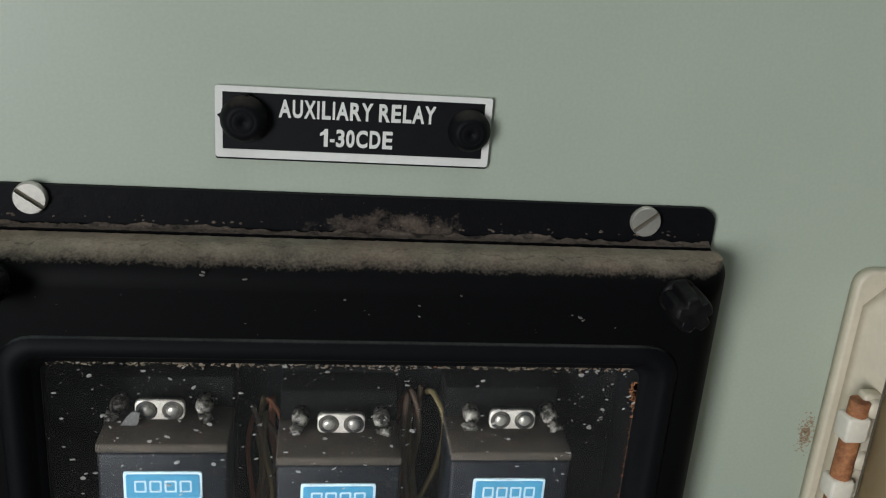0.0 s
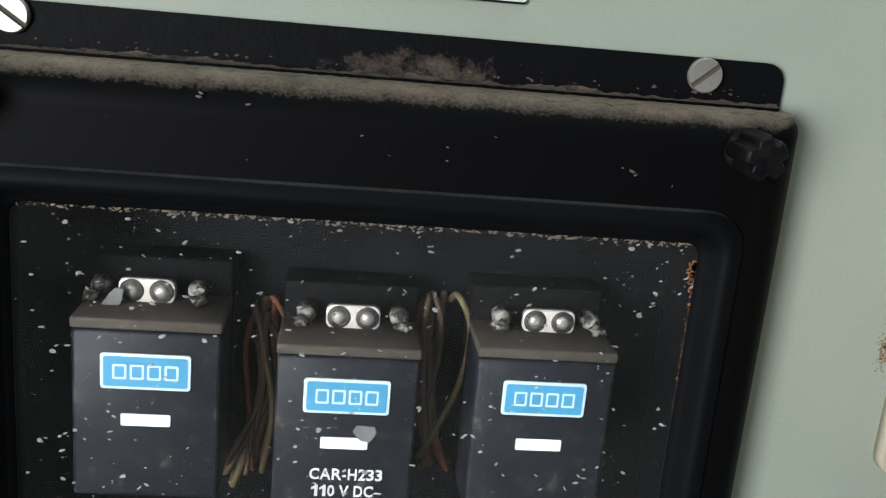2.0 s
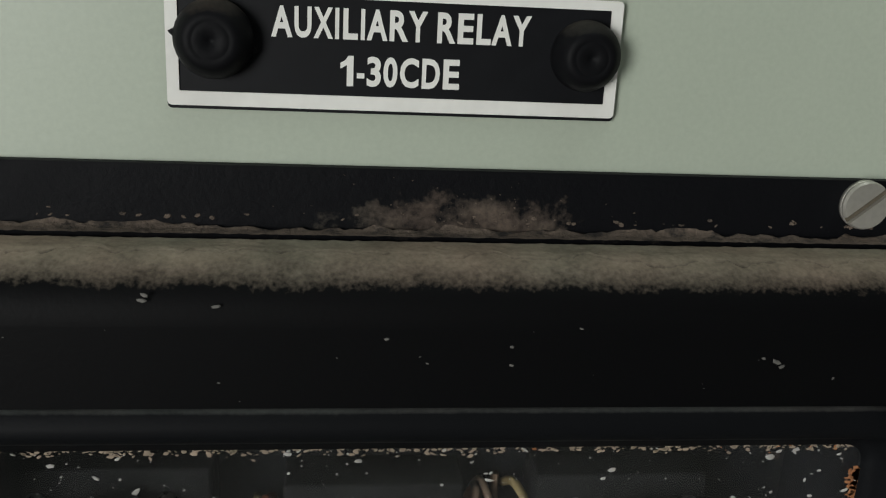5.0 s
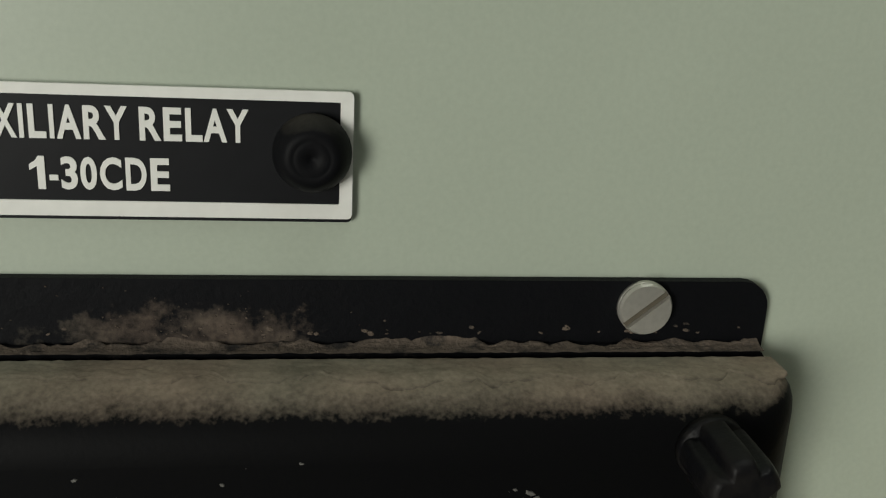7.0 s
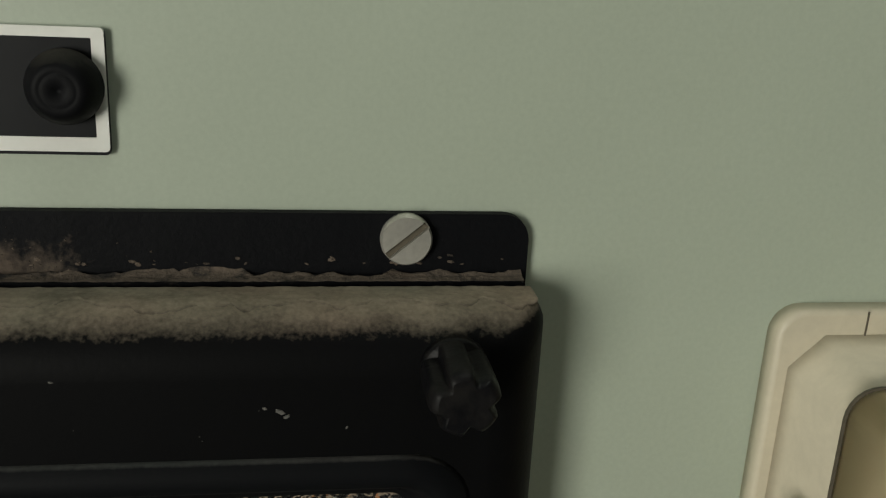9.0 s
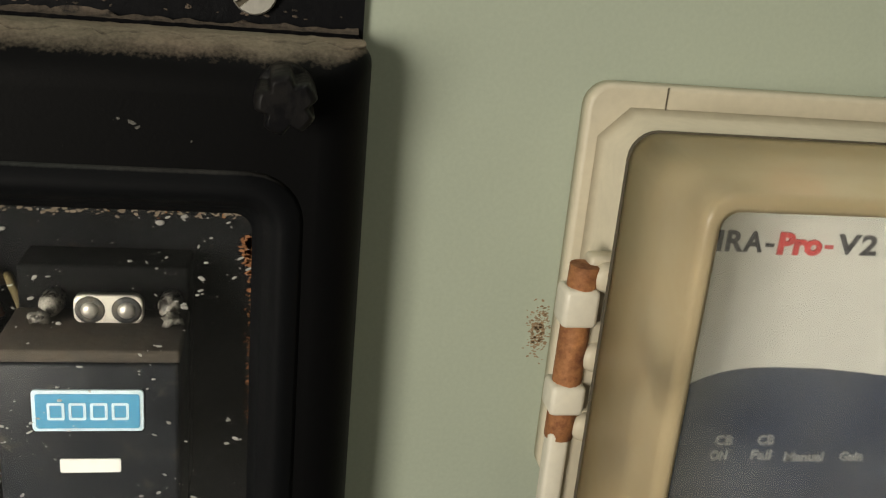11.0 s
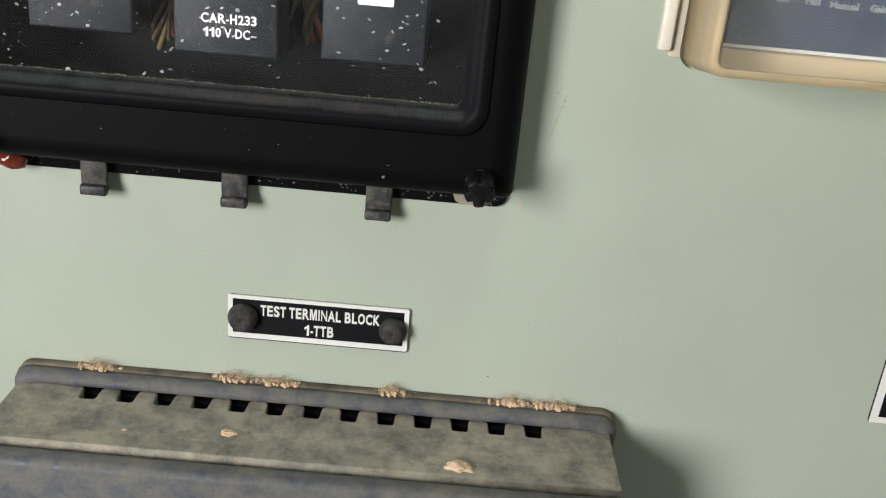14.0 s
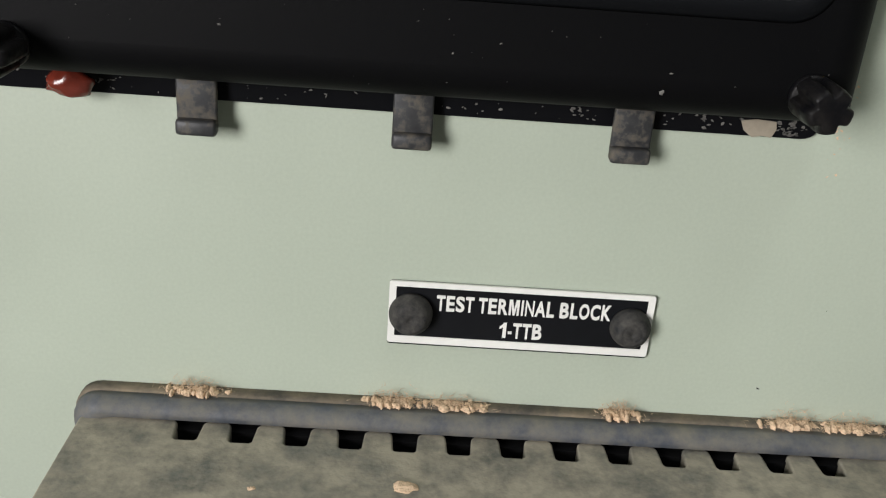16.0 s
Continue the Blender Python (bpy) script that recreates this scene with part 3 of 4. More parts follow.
part("seal", lump(-0.0897, -0.0066, -0.2128, 0.0062, 0.0034, 0.0040, 3, 3, 0.25), SEAL, relay_box, "dull red sealing wax")
part("paper_scrap", slab([(0.0920, -0.2122), (0.0932, -0.2150), (0.0958, -0.2168), (0.0985, -0.2162), (0.1012, -0.2166), (0.1022, -0.2142), (0.1018, -0.2120), (0.0965, -0.2116)], -0.0024, -0.0018), PAPER, relay_box, "torn scrap of pale paper")

# dust lying along the top of the cover and its ledge
rng = random.Random(5)


def ragged_layer(x0, x1, profile, ends, lift, seed, step=0.0011):
    """A thin uneven layer over a profile of (y, z) points, that ends at a ragged line. ends: least and most share of the profile's length."""
    bm = bmesh.new()
    cum = [0.0]
    for a, b in zip(profile, profile[1:]):
        cum.append(cum[-1] + math.dist(a, b))

    def along(s):
        s = min(max(s, 0), cum[-1])
        for k in range(len(cum) - 1):
            if s <= cum[k + 1] or k == len(cum) - 2:
                u = (s - cum[k]) / (cum[k + 1] - cum[k])
                a, b = profile[k], profile[k + 1]
                t = Vector((b[0] - a[0], b[1] - a[1])).normalized()
                return a[0] + u * (b[0] - a[0]), a[1] + u * (b[1] - a[1]), t
    n, m = int((x1 - x0) / step), 14
    rows = []
    for i in range(n + 1):
        x = x0 + (x1 - x0) * i / n
        e = noise.fractal(Vector((x * 160, seed, 0.3)), 0.7, 2.0, 5) * 0.55 + noise.noise(Vector((x * 28, seed, 2.1))) * 0.5 + 0.5
        end = cum[-1] * (ends[0] + (ends[1] - ends[0]) * min(max(e, 0), 1))
        row = []
        for j in range(m + 1):
            y, z, t = along(end * j / m)
            h = lift * (0.55 + 1.1 * noise.fractal(Vector((x * 420, j * 0.7, seed)), 0.8, 2.0, 3))
            h = max(h, lift * 0.15) * (1.0 if j < m else 0.0) + (0.00004 if j < m else -0.0001)
            row.append(bm.verts.new((x, y - abs(t.y) * h, z + abs(t.x) * h)))
        rows.append(row)
    for a, b in zip(rows, rows[1:]):
        for j in range(m):
            f = bm.faces.new((a[j], a[j + 1], b[j + 1], b[j]))
            f.smooth = True
    bmesh.ops.recalc_face_normals(bm, faces=bm.faces)
    return bm


arc = [(-0.0063, CZ1)] + [(CY - CR * math.sin(radians(a)), CZ1 - CR * (1 - math.cos(radians(a)))) for a in range(0, 61, 6)]
d1 = part("cover_dust", ragged_layer(-0.1145, 0.1145, arc, (0.30, 0.62), 0.00022, 2.0), DUSTYBLACK)
tagged(d1, "pale brown dust lying along the top of the relay box cover", "dust", kind="stuff")
d2 = part("ledge_dust", ragged_layer(-0.1135, 0.1135, [(-0.0057, -0.0327), (-0.0034, -0.0325), (-0.0020, -0.0318), (-0.0020, -0.0306)], (0.45, 0.95), 0.00018, 8.0), DUST)
tagged(d2, "brown dust on the narrow ledge behind the cover", "dust", kind="stuff")


def flecks(name, label, spots, mat, thick=0.00012, category="dust"):
    """Small flat flakes of uneven outline lying on upright faces: (x, y, z, size)."""
    verts, faces = [], []
    for x, y, z, s in spots:
        k = rng.randint(5, 7)
        a0, sq, tilt = rng.uniform(0, 6.28), rng.uniform(0.25, 0.7), rng.gauss(0.05, 0.4)
        base = len(verts)
        for lay in (0, 1):
            for i in range(k):
                a = a0 + 2 * math.pi * i / k
                r = s * rng.uniform(0.55, 1.0) * (0.75 if lay else 1)
                u, v = r * math.cos(a), r * sq * math.sin(a)
                verts.append((x + u * math.cos(tilt) - v * math.sin(tilt), y - thick * (2 * lay - 0.4), z + u * math.sin(tilt) + v * math.cos(tilt)))
        faces.append(tuple(range(base + k, base + 2 * k)))
        for i in range(k):
            j = (i + 1) % k
            faces.append((base + i, base + j, base + k + j, base + k + i))
    me = bpy.data.meshes.new(name)
    me.from_pydata(verts, [], faces)
    me.materials.append(mat)
    return tagged(new(name, me), label, category, kind="stuff")


spots = []
for i in range(1150):
    u = rng.random() ** 1.4
    x, z = rng.uniform(GX0, GX1), GZ1 - u * (GZ1 - GZ0)
    if noise.noise(Vector((x * 45, z * 45, 4.0))) > rng.uniform(-0.5, 0.3):
        spots.append((x, -0.0166, z, 0.00018 + 0.0011 * rng.random() ** 2.8))
flecks("glass_specks", "pale specks of dirt stuck on the glass pane", spots, FLECK)
spots = [(GX1 + 0.0004 - abs(rng.gauss(0, 0.0008)), -0.0166, GZ1 - 0.0050 - abs(rng.gauss(0, 0.0035)), rng.uniform(0.0004, 0.0012)) for i in range(110)]
spots += [(GX1 + 0.0004 - abs(rng.gauss(0, 0.0004)), -0.0166, GZ1 - rng.uniform(0.006, 0.05), rng.uniform(0.00015, 0.0004)) for i in range(90)]
spots += [(GX1 - abs(rng.gauss(0, 0.035)), -0.0166, GZ1 + 0.0003 - abs(rng.gauss(0, 0.0006)), rng.uniform(0.0002, 0.0007)) for i in range(10)]
flecks("glass_rust", "orange rust creeping in along the edge of the pane", spots, RUST, 0.00006, "rust")
spots = [(rng.uniform(GX0, GX1), -0.0166, GZ1 + 0.0004 - abs(rng.gauss(0, 0.0007)), rng.uniform(0.0002, 0.0009)) for i in range(330)]
# lower row: pale flecks paint the light line of the glass edge
spots += [(rng.uniform(GX0, GX1), -0.0166, GZ0 - 0.0002 + abs(rng.gauss(0, 0.0003)), rng.uniform(0.0002, 0.0005)) for i in range(260)]
flecks("pane_edge_dust_and_glint", "brown dust along the upper edge of the pane, painted glint along the lower", spots, SILL, 0.00006, "dust")
spots = []
for i in range(70):
    x = rng.gauss(0.012, 0.014)
    spots.append((x, -0.002, -0.0312 + abs(rng.gauss(0, 0.0036)), rng.uniform(0.00012, 0.0003)))
for i in range(60):
    spots.append((rng.uniform(-0.11, 0.112), -0.002, -0.0308 + abs(rng.gauss(0, 0.0009)), rng.uniform(0.0003, 0.0010)))
flecks("flange_dust", "brown dust smeared on the flange of the box", [s for s in spots if s[2] < -0.022], DUST)
spots = [(0.0690, -0.0215, -0.0503, 0.0014), (0.0700, -0.0215, -0.0512, 0.0009), (-0.0419, -0.0215, -0.0395, 0.0011), (-0.0414, -0.0215, -0.0386, 0.0009),
         (0.0640, -0.0215, -0.2010, 0.0013), (0.0655, -0.0215, -0.1960, 0.0008), (-0.030, -0.0215, -0.0405, 0.0009)]
for i in range(60):
    z = rng.choice((rng.uniform(-0.205, -0.180), rng.uniform(-0.062, -0.044)))
    spots.append((rng.uniform(-0.108, 0.108), -0.0215, z, 0.00015 + 0.0005 * rng.random() ** 3))
flecks("cover_specks", "pale specks of dirt on the black cover", spots, DULLFLECK)
spots = []
for i in range(60):
    spots.append((rng.uniform(-0.105, 0.107), -0.002, rng.uniform(-0.2155, -0.2112), 0.0002 + 0.0008 * rng.random() ** 2))
for i in range(40):
    spots.append((0.1060 + rng.gauss(0, 0.0024), -0.002, rng.uniform(-0.2158, -0.2118), rng.uniform(0.0003, 0.0011)))
for i in range(30):
    spots.append((rng.choice((0.047, 0.072, 0.082, -0.082)) + rng.gauss(0, 0.0016), -0.002, rng.uniform(-0.2155, -0.2115), rng.uniform(0.0003, 0.0010)))
flecks("flange_chips", "dirt and flaked paint along the lower flange", spots, DULLFLECK)


def tube(points, r, n=8):
    """A round wire along smooth points."""
    pts = []
    P = [Vector(p) for p in points]
    for k in range(len(P) - 1):
        p0, p1, p2, p3 = P[max(k - 1, 0)], P[k], P[k + 1], P[min(k + 2, len(P) - 1)]
        for i in range(6):
            t = i / 6
            pts.append(0.5 * ((2 * p1) + (-p0 + p2) * t + (2 * p0 - 5 * p1 + 4 * p2 - p3) * t * t + (-p0 + 3 * p1 - 3 * p2 + p3) * t ** 3))
    pts.append(P[-1])
    bm = bmesh.new()
    rows = []
    for k, p in enumerate(pts):
        d = (pts[min(k + 1, len(pts) - 1)] - pts[max(k - 1, 0)]).normalized()
        s = d.cross(Vector((0.3, 1, 0.2))).normalized()
        u = d.cross(s)
        rows.append([bm.verts.new(p + r * (math.cos(2 * math.pi * i / n) * s + math.sin(2 * math.pi * i / n) * u)) for i in range(n)])
    for a, b in zip(rows, rows[1:]):
        for i in range(n):
            f = bm.faces.new((a[i], a[(i + 1) % n], b[(i + 1) % n], b[i]))
            f.smooth = True
    bm.faces.new(rows[0]), bm.faces.new(rows[-1])
    bmesh.ops.recalc_face_normals(bm, faces=bm.faces)
    return bm


# ---- auxiliary relays behind the glass ----
def auxiliary_relay(x, badge_z, dx, label, text=False):
    top = badge_z + 0.0098
    r = thing("auxiliary_relay", label, "relay", (x, 0, top), "relays in the box")
    w = 0.0202
    body = box(-w, w, -0.008, 0.0158, -0.0540, -0.0034, 0.0012)
    part("body", body, RELAY, r)
    part("lid", box(-w - 0.0003, w + 0.0003, -0.0083, 0.0160, -0.0032, 0.0, 0.0008), RELAYLID, r, "dusty top cap")
    b = badge_z - top
    badge = part("badge", slab(rounded(-0.0123, 0.0123, b - 0.0106, b, 0.0010, 4), -0.0086, -0.0079, 0.0002), PALEBLUE, r, "pale-edged blue maker's badge")
    part("field", slab(rounded(-0.0114, 0.0114, b - 0.0097, b - 0.0009, 0.0006, 3), -0.0088, -0.0084), BLUE, badge)
    for k in range(4):
        u = -0.0070 + 0.0047 * k
        part("mark", ring(rounded(u - 0.0019, u + 0.0019, b - 0.0075, b - 0.0031, 0.0004, 2), rounded(u - 0.0013, u + 0.0013, b - 0.0069, b - 0.0037, 0.0002, 2), -0.00895, -0.0087), PALEBLUE, badge)
    part("sticker", slab(rounded(-0.0068, 0.0068, b - 0.0218, b - 0.0182, 0.0004, 2), -0.0083, -0.0079), WHITE, r, "blank white paper sticker")
    if text:
        set_line("CAR-H233", 0.0012, -0.0080, b - 0.0300, 0.0212, 0.0036, PRINT, r, 0.02, label="white printed lettering")
        set_line("110 V DC~", 0.0016, -0.0080, b - 0.0354, 0.0205, 0.0036, PRINT, r, 0.02, label="white printed lettering")
    # steel bridge with two screws and the clear terminal posts behind the cap
    cl = part("bridge", slab(rounded(dx - 0.0080, dx + 0.0080, -0.0004, 0.0070, 0.0022, 4), 0.0070, 0.0092, 0.0006), BRIGHT, r, "bright steel bridge piece")
    for q in (-1, 1):
        part("screw", turned([(0, -0.0012), (0.0010, -0.0011), (0.0017, -0.0008), (0.0021, -0.0002), (0.0022, 0.0006), (0, 0.0006)], 18, (dx + q * 0.0042, 0.0070, 0.0033)), STEEL, cl)
        part("washer", turned([(0, -0.0001), (0.0027, -0.0001), (0.0035, 0.0001), (0.0035, 0.0004), (0, 0.0004)], 18, (dx + q * 0.0042, 0.0069, 0.0033)), CLIP, cl, "dark washer under the screw")
        merged = lump(dx + q * 0.0150, 0.0050, 0.0020, 0.0022, 0.0020, 0.0016, x * 900 + q, 2, 0.8, 1.8)
        part("residue", merged, CLEARISH, r, "crumpled scrap of clear dusty film")
        part("post", turned([(0, 0.0005), (0.0016, 0.0007), (0.0026, 0.0018), (0.0030, 0.0040), (0.0026, 0.0090), (0, 0.0090)], 14, (dx + q * 0.0138, 0.0075, 0.0028)), CLEARISH, r, "dusty clear terminal post")
    part("socket", box(-w, w, 0.0160, 0.0300, -0.0560, 0.0110, 0.0008), DARK, r, "black socket behind the relay")
    return r


relay_left = auxiliary_relay(-0.0567, -0.1128, -0.0030, "dark grey relay with blue badge in the box, scuffed sticker")
relay_middle = auxiliary_relay(-0.0008, -0.1176, 0.0006, "dark grey relay with printed type and voltage under its badge", True)
auxiliary_relay(0.0562, -0.1157, 0.0024, "dark grey relay with blue badge, dusty, in the box")


part("torn_film", slab([(-0.0155, -0.0010), (-0.0125, 0.0035), (-0.0108, 0.0052), (-0.0085, 0.0048), (-0.0092, 0.0010), (-0.0122, -0.0034)], 0.0030, 0.0034), FLAKE, relay_left, "torn scrap of pale film")
part("torn_film", slab([(0.0022, -0.0258), (0.0034, -0.0238), (0.0084, -0.0240), (0.0092, -0.0262), (0.0074, -0.0290), (0.0046, -0.0286)], -0.0087, -0.0083), FLAKE, relay_middle, "torn scrap of pale film over the sticker")


def wire(label, mat, pts, r=0.0009):
    return tagged(part("wire", tube(pts, r), mat), label, "wire", "wires in the box")


LOOKS = ((WIRE_Y, "dusty yellow insulated wire between the relays"), (WIRE_R, "dusty red insulated wire between the relays"), (WIRE_B, "dusty brown insulated wire between the relays"))
for cx, tall in ((-0.0285, -0.104), (0.0275, -0.097)):
    for i in range(9):
        mat, lab = LOOKS[(i * 2 + (cx > 0)) % 3]
        x, z = cx + rng.uniform(-0.0045, 0.0045), tall - rng.uniform(0, 0.014)
        d = rng.uniform(-0.008, 0.008)
        y = rng.uniform(0.016, 0.024)
        wire(lab, mat, [(x, 0.030, z - 0.004), (x + 0.3 * d, y + 0.004, z), (x + d, y, z - 0.010), (x + d * 0.4 + rng.uniform(-0.003, 0.003), y + 0.002, z - 0.030),
                        (x - d + rng.uniform(-0.002, 0.002), y, z - 0.050), (x - d, 0.029, -0.160)], rng.uniform(0.0008, 0.0013))

# ---- protection relay with its hinged cover ----
prot = thing("protection_relay", "aged cream plastic relay with a yellowed clear hinged cover", "relay", (0, 0, 0))
MX1 = 0.335
part("flange", slab(rounded(0.1665, MX1, -0.1440, -0.0395, 0.006, 6), -0.0045, 0.0, 0.0012), CREAM, prot)
# raised body with a chamfered corner
def body_out(d, r):
    return rounded(0.1712 + d, MX1 - 0.005 - d, -0.1440 + d, -0.0462 - d, r, 1)


bm = loft([(body_out(-0.0015, 0.0070), -0.0044), (body_out(0.0, 0.0065), -0.0070), (body_out(0.0006, 0.0065), -0.0255), (body_out(0.0016, 0.006), -0.0268), (body_out(0.0060, 0.004), -0.0268), (body_out(0.0060, 0.004), -0.0044)])
part("body", bm, CREAM, prot)
part("inner_frame", slab(body_out(0.0061, 0.004), -0.0262, -0.0045), CREAM, prot)
part("seam", box(0.1850, 0.1853, -0.00475, -0.0044, -0.0455, -0.0398), SEAM, prot)
face = part("face", slab(rounded(0.1785, MX1 - 0.0151, -0.1365, -0.0535, 0.003, 6), -0.0340, -0.0262), FACE, prot, "pale grey printed front plate")
# dark printed field with an arched top
FZ = -0.1352
pts = []
for i in range(13):
    a = radians(90 * i / 12)
    pts.append((0.2085 - 0.0290 * math.cos(a) ** 0.8, -0.1180 + 0.0222 * math.sin(a) ** 0.9))
for i in range(1, 11):
    u = i / 10
    pts.append((0.2085 + 0.1075 * u, -0.0955 - 0.0165 * u ** 1.5))
outline = [(0.1795, FZ), (0.3160, FZ)] + pts[::-1]
part("printed_field", slab(outline, -0.0343, -0.0336), NAVY, face, "dark blue printed field with an arched top")
for run, x, w, mat in (("MRA", 0.1924, 0.0136, INK), ("-", 0.2008, 0.0020, INK), ("Pro", 0.2078, 0.0102, REDINK), ("-", 0.2146, 0.0020, REDINK), ("V2", 0.2212, 0.0096, INK)):
    if run == "Pro":
        lettering("lettering", run, 0.0066, x, -0.0342, -0.0664, mat, face, w, bold=0.00028, label="red printed lettering")
    else:
        set_line(run, x, -0.0340, -0.0662, w, 0.0047, mat, face, 0.03, label="printed lettering")
for run, x, z, w in (("CB", 0.1996, -0.1142, 0.0042), ("ON", 0.1990, -0.1182, 0.0042), ("CB", 0.2100, -0.1142, 0.0042), ("Fail", 0.2096, -0.1182, 0.0050), ("Manual", 0.2206, -0.1188, 0.0100), ("Gain", 0.2328, -0.1188, 0.0060)):
    lettering("lettering", run, 0.0034, x, -0.0345, z, FAINT, face, w, bold=0.00008)
# cover: yellowed clear box that narrows to the front
VX0, VX1, VZ0, VZ1 = 0.1693, MX1 - 0.005, -0.1465, -0.0455


def cover_out(d, r, up=0.0):
    return rounded(VX0 + d, VX1 - d, VZ0 + d + up, VZ1 - d - 0.35 * up, r, 6)


secs = [(cover_out(0.0, 0.006), -0.0272), (cover_out(0.0008, 0.006, 0.004), -0.0618)]
for a in (30, 60, 90):
    d = 0.0008 + 0.0022 * (1 - math.cos(radians(a)))
    secs.append((cover_out(d, 0.006 - d * 0.5, 0.0045), -0.0618 - 0.0022 * math.sin(radians(a))))
secs += [(cover_out(0.0040, 0.0035, 0.0040), -0.0640), (cover_out(0.0034, 0.0035, 0.0040), -0.0630), (cover_out(0.0020, 0.004, 0.004), -0.0618), (cover_out(0.0018, 0.004), -0.0272)]
mcov = part("cover", loft(secs), AMBER, prot, "yellowed clear plastic cover frame")
part("gasket", ring(cover_out(-0.0004, 0.0062), cover_out(0.0016, 0.005), -0.0273, -0.0267), SEAM, mcov, "dark dirt line round the cover")
mp = part("pane", slab(rounded(VX0 + 0.0032, VX1 - 0.0032, VZ0 + 0.0072, VZ1 - 0.0046, 0.0035, 6), -0.0636, -0.0626), GLASS2, mcov, "clear front of the cover, dusty")
mp.visible_shadow = False
part("ledge", box(VX0 + 0.0030, VX1 - 0.008, -0.0345, -0.0266, -0.1458, -0.1372, 0.0006), AMBER, mcov)
# hinge on the left edge: white clip arm, rusty pin, two white knuckles
hinge = part("hinge", box(0.1610, 0.1660, -0.0265, -0.0215, -0.1415, -0.1175, 0.0010), IVORY, prot, "white plastic hinge arm")
box_rows = ((-0.0905, -0.0815), (-0.1125, -0.1050))
for z0, z1 in box_rows:
    part("knuckle", box(0.1598, 0.1680, -0.0275, -0.0195, z0, z1, 0.0012), IVORY, hinge)
bm = tube([(0.1640, -0.0235, -0.1195), (0.1642, -0.0235, -0.095), (0.1645, -0.0235, -0.0765)], 0.0034, 14)
part("pin", bm, RUST, hinge, "rust-brown hinge pin")
part("web", box(0.1655, 0.1722, -0.0240, -0.0190, -0.1440, -0.0745, 0.0010), CREAM, hinge)
for z in (-0.0790, -0.0985, -0.1165):
    part("lug", turned([(0, -0.0268), (0.0024, -0.0266), (0.0034, -0.0255), (0.0034, -0.0190), (0, -0.0190)], 16, (0.1695, 0, z)), CREAM, hinge)

# ---- test terminal block ----
tb = thing("terminal_block", "dusty dark grey plastic test terminal block with a row of slots", "terminal block", (0, 0, 0))
TX0, TX1 = -0.0985, 0.1765
bm = slab(rounded(TX0, TX1, -0.420, -0.3105, 0.008, 6), -0.0050, 0.0, 0.0012)
part("base", bm, TTBBROWN, tb, "base edge brown with dust")
bead = loft([(rounded(TX0 + 0.0003, TX1 - 0.0003, -0.419, -0.3110, 0.008, 6), -0.0050)] + [(rounded(TX0 + 0.0003 + d, TX1 - 0.0003 - d, -0.419 + d, -0.3110 - d, 0.008, 6), y) for d, y in ((0.0002, -0.0075), (0.0012, -0.0098), (0.0032, -0.0112), (0.0052, -0.0112), (0.0062, -0.0098), (0.0064, -0.0050))])
part("bead", bead, TTBBLUE, tb, "rounded blue-grey bead round the base")
BX0, BX1 = -0.0950, 0.1725
# near-black core, seen between the teeth as the dark inside of the slots
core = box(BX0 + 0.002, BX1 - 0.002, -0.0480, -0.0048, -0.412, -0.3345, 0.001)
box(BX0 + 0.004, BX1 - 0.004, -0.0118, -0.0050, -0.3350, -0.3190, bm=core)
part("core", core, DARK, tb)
slots = [-0.0610 + 0.01657 * k for k in range(13)]


def toothed_cover(x0, x1, front, back, root, cuts, half, z_top, z_low):
    """A thick plate whose back edge is a comb of round-tipped teeth between the cuts."""
    out = [(x0, front), (x1, front)]
    right = x1
    for c in sorted(cuts, reverse=True) + [None]:
        left = x0 if c is None else c + half
        r = 0.0022
        for cx, a0 in ((right - r, 0), (left + r, 90)):
            out += [(cx + r * math.cos(radians(a0 + 22.5 * k)), back - r + r * math.sin(radians(a0 + 22.5 * k))) for k in range(5)]
        if c is not None:
            out += [(left - 0.0004, root + 0.0008), (left - 0.0012, root), (c - half + 0.0012, root), (c - half + 0.0004, root + 0.0008)]
            right = c - half
    bm = slab(out, -z_top, -z_low, 0.0007)
    for v in bm.verts:
        v.co = (v.co.x, v.co.z, -v.co.y)
    return bm


part("top_cover", toothed_cover(BX0, BX1, -0.0520, -0.0092, -0.0190, slots, 0.0039, -0.3171, -0.3360), TTB, tb)
bm = box(BX0 - 0.001, BX1 + 0.001, -0.0640, -0.0532, -0.410, -0.3190, 0.0030)
box(BX0 + 0.004, BX1 - 0.004, -0.0560, -0.0500, -0.405, -0.330, bm=bm)
part("front", bm, TTBBLUE, tb, "less dusty blue-grey front")
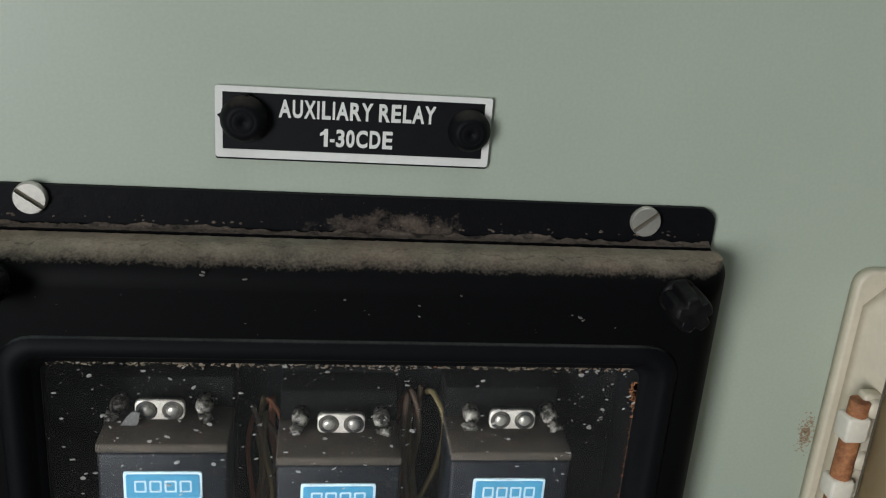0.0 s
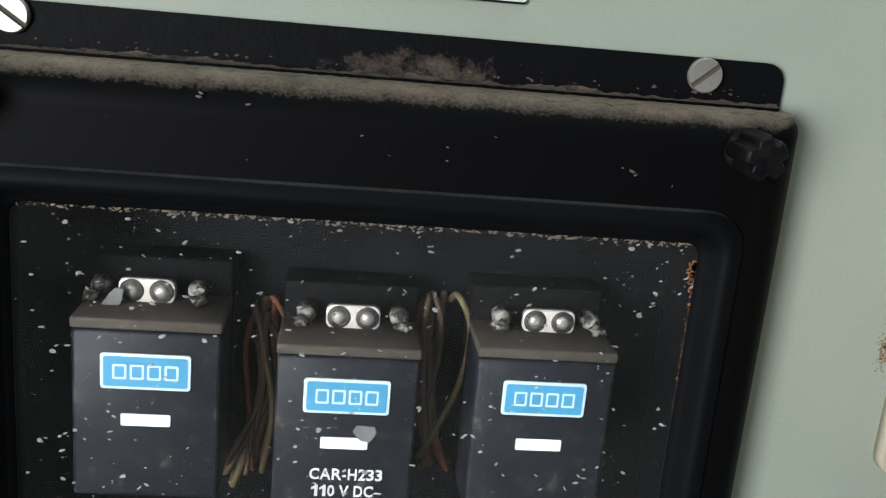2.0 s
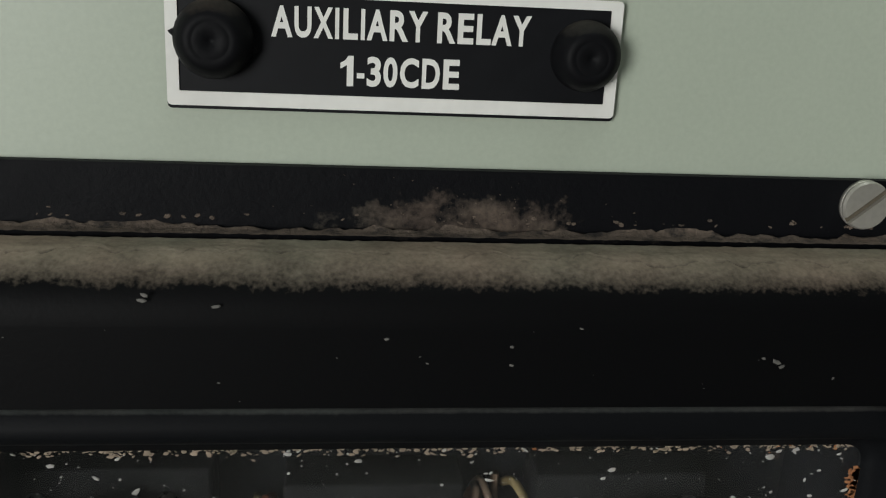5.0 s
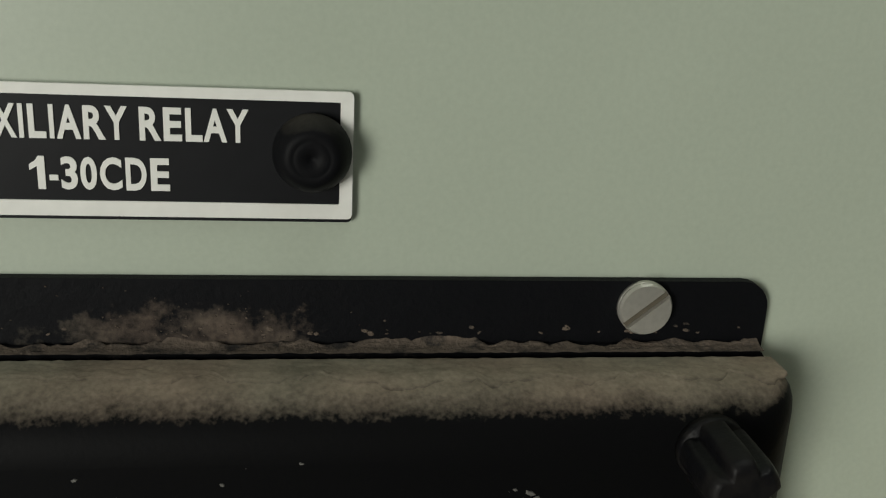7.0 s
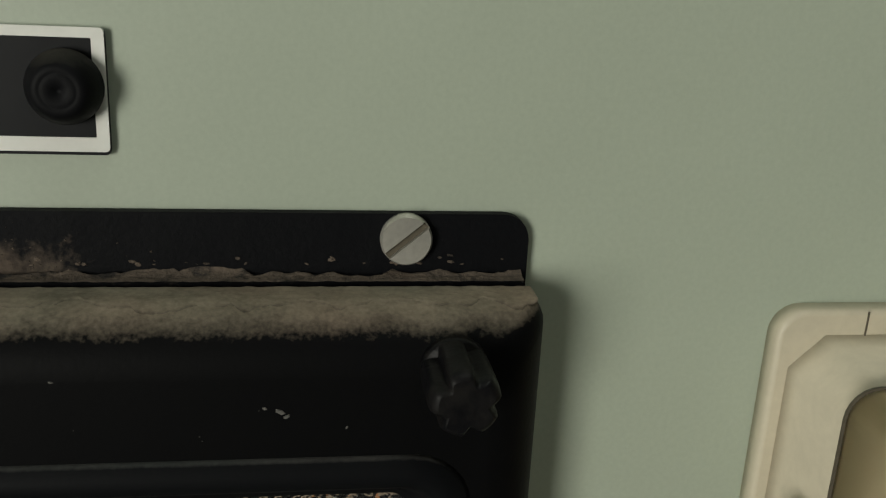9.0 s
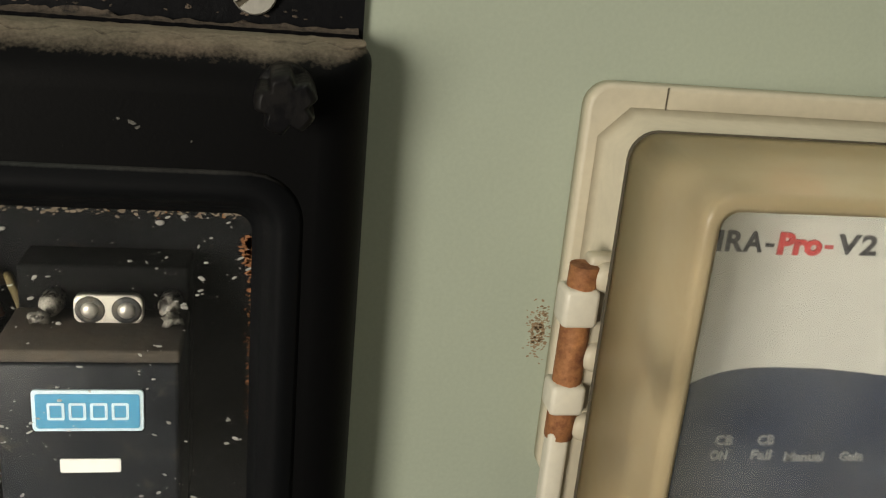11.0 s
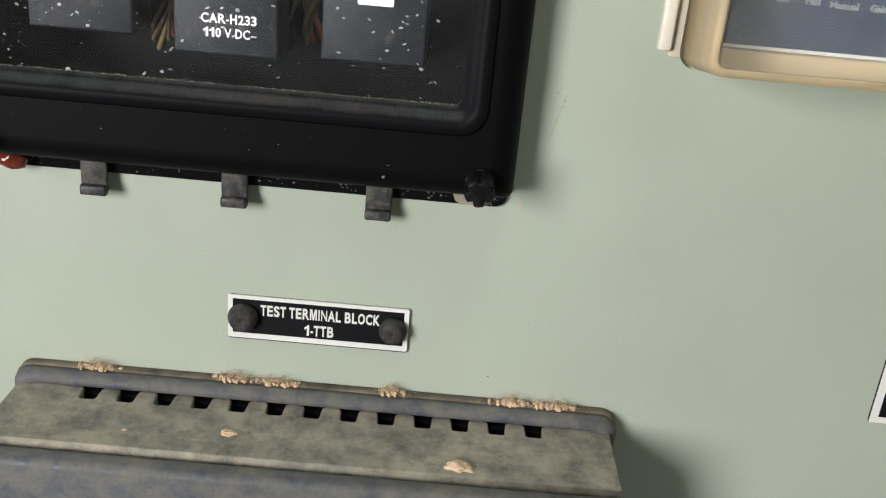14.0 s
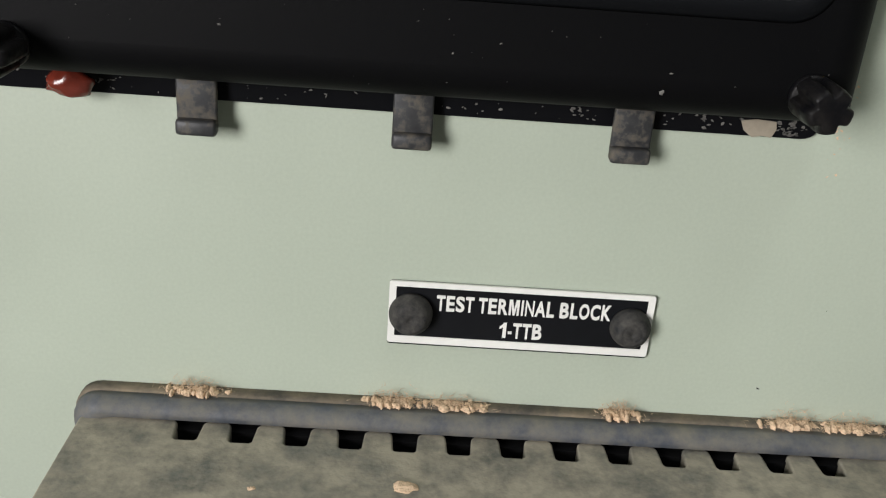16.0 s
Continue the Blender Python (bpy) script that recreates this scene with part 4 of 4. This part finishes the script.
# tufts of brown fluff caught on the top of the base
for k, (x, w, h) in enumerate(((-0.0615, 0.0095, 0.0030), (0.0010, 0.0110, 0.0028), (0.0200, 0.0120, 0.0022), (0.0725, 0.0070, 0.0032), (0.1290, 0.0120, 0.0032), (0.1480, 0.0130, 0.0030))):
    verts, faces = [], []
    for j in range(320):
        u = rng.gauss(0, 0.45)
        p = Vector((x + u * w, rng.uniform(-0.0055, -0.0004), -0.3106 + abs(rng.gauss(0, 0.75)) * h * math.exp(-u * u)))
        d = Vector((rng.gauss(0, 1), rng.gauss(0, 0.5), rng.gauss(0, 0.7))).normalized()
        r = rng.uniform(0.00003, 0.00007)
        for q in range(3):
            base = len(verts)
            e = p + d * rng.uniform(0.0003, 0.0007)
            n1 = d.orthogonal().normalized() * r
            n2 = d.cross(n1)
            for c in (p, e):
                verts += [tuple(c + n1), tuple(c - 0.5 * n1 + 0.87 * n2), tuple(c - 0.5 * n1 - 0.87 * n2)]
            for i in range(3):
                faces.append((base + i, base + (i + 1) % 3, base + 3 + (i + 1) % 3, base + 3 + i))
            p = e
            d = (d + Vector((rng.gauss(0, 0.6), rng.gauss(0, 0.6), rng.gauss(0, 0.6)))).normalized()
    me = bpy.data.meshes.new("tuft")
    me.from_pydata(verts, [], faces)
    bm = bmesh.new()
    bm.from_mesh(me)
    bpy.data.meshes.remove(me)
    for j in range(34):
        merge(bm, lump(x + rng.gauss(0, 0.42) * w, -0.0028 + rng.uniform(-0.002, 0.0014), -0.3106, w * rng.uniform(0.05, 0.14), rng.uniform(0.0008, 0.0022), h * rng.uniform(0.12, 0.5), 11 * k + j, 3, 0.5, 3.0))
    tagged(part("dust_tuft", bm, FLUFF), "tuft of pale brown dust on the terminal block", "dust", "dust tufts")
for k, (x, y, z, s) in enumerate(((0.1045, -0.0460, -0.3169, 0.0055), (0.0060, -0.0360, -0.3172, 0.0034), (-0.0370, -0.0400, -0.3172, 0.0012))):
    tagged(part("dirt_lump", lump(x, y, z, s, s * 0.7, s * 0.35, 40 + k, 3, 0.5), FLUFF), "lump of dried mud on the terminal block", "dirt")

# ---- data plate ----
dp = thing("data_plate", "black data plate with white border and lettering", "data plate", (0.2908, 0, -0.3048))
part("plate", slab(rounded(0, 0.150, 0, 0.098, 0.0006, 3), -0.0013, 0), PLATE, dp)
part("border", ring(rounded(0, 0.150, 0, 0.098, 0.0008, 4), rounded(0.0036, 0.1464, 0.0030, 0.0950, 0.0002, 4), -0.0016, -0.0008), WHITE, dp, "white painted border")
for k, (z, w) in enumerate(((0.0905, 0.040), (0.0825, 0.055), (0.0745, 0.050), (0.0480, 0.046), (0.0405, 0.052), (0.0330, 0.043), (0.0255, 0.056), (0.0180, 0.048), (0.0105, 0.050))):
    text = {8: "PANEL"}.get(k)
    x = 0.013 if k > 2 else 0.018
    if text == "PANEL":
        set_line(text, x + 0.009, -0.0013, z, 0.018, 0.0046, WHITE, dp)
    else:
        u = x
        while u < x + w:
            s = rng.uniform(0.0022, 0.0034)
            part("print_bar", box(u, u + s, -0.0016, -0.0012, z - 0.0021, z + 0.0021), PRINT, dp)
            u += s + (0.0008 if rng.random() < 0.8 else 0.003)
slotted_screw(dp, 0.0085, -0.0013, 0.0475, 0.0042, 0.0022, 15, STEEL)

# ---- marks on the panel ----
flecks("panel_marks", "small dark chips in the panel paint", [(0.1157, 0.0, -0.2995, 0.0010), (0.1310, 0.0, -0.165, 0.0005), (0.1302, 0.0, -0.1665, 0.0004)] + [(rng.uniform(-0.15, 0.28), 0.0, rng.uniform(-0.31, 0.1), 0.0003) for k in range(4)], DARK, 0.00005, "marks")
flecks("panel_scratch", "thin tan scratch in the panel paint", [(0.1293 + 0.0046 * k / 40 + rng.gauss(0, 0.00012), 0.0, -0.1845 + 0.0170 * k / 40, rng.uniform(0.0002, 0.0005)) for k in range(41) if k % 7 != 3], STAIN, 0.00004, "scratch")
flecks("hinge_stain", "rust stain on the panel beside the hinge", [(0.1634 + rng.gauss(0, 0.0013), 0.0, -0.1030 + rng.gauss(0, 0.0032), rng.uniform(0.0002, 0.0008)) for k in range(240)], STAIN, 0.00003, "stain")
flecks("panel_grime", "brown grime on the panel beside the lower corner of the box", [(0.1195 + abs(rng.gauss(0, 0.0022)), 0.0, rng.gauss(-0.2085, 0.006), rng.uniform(0.0002, 0.0008)) for k in range(60)], FLUFF, 0.00005, "grime")
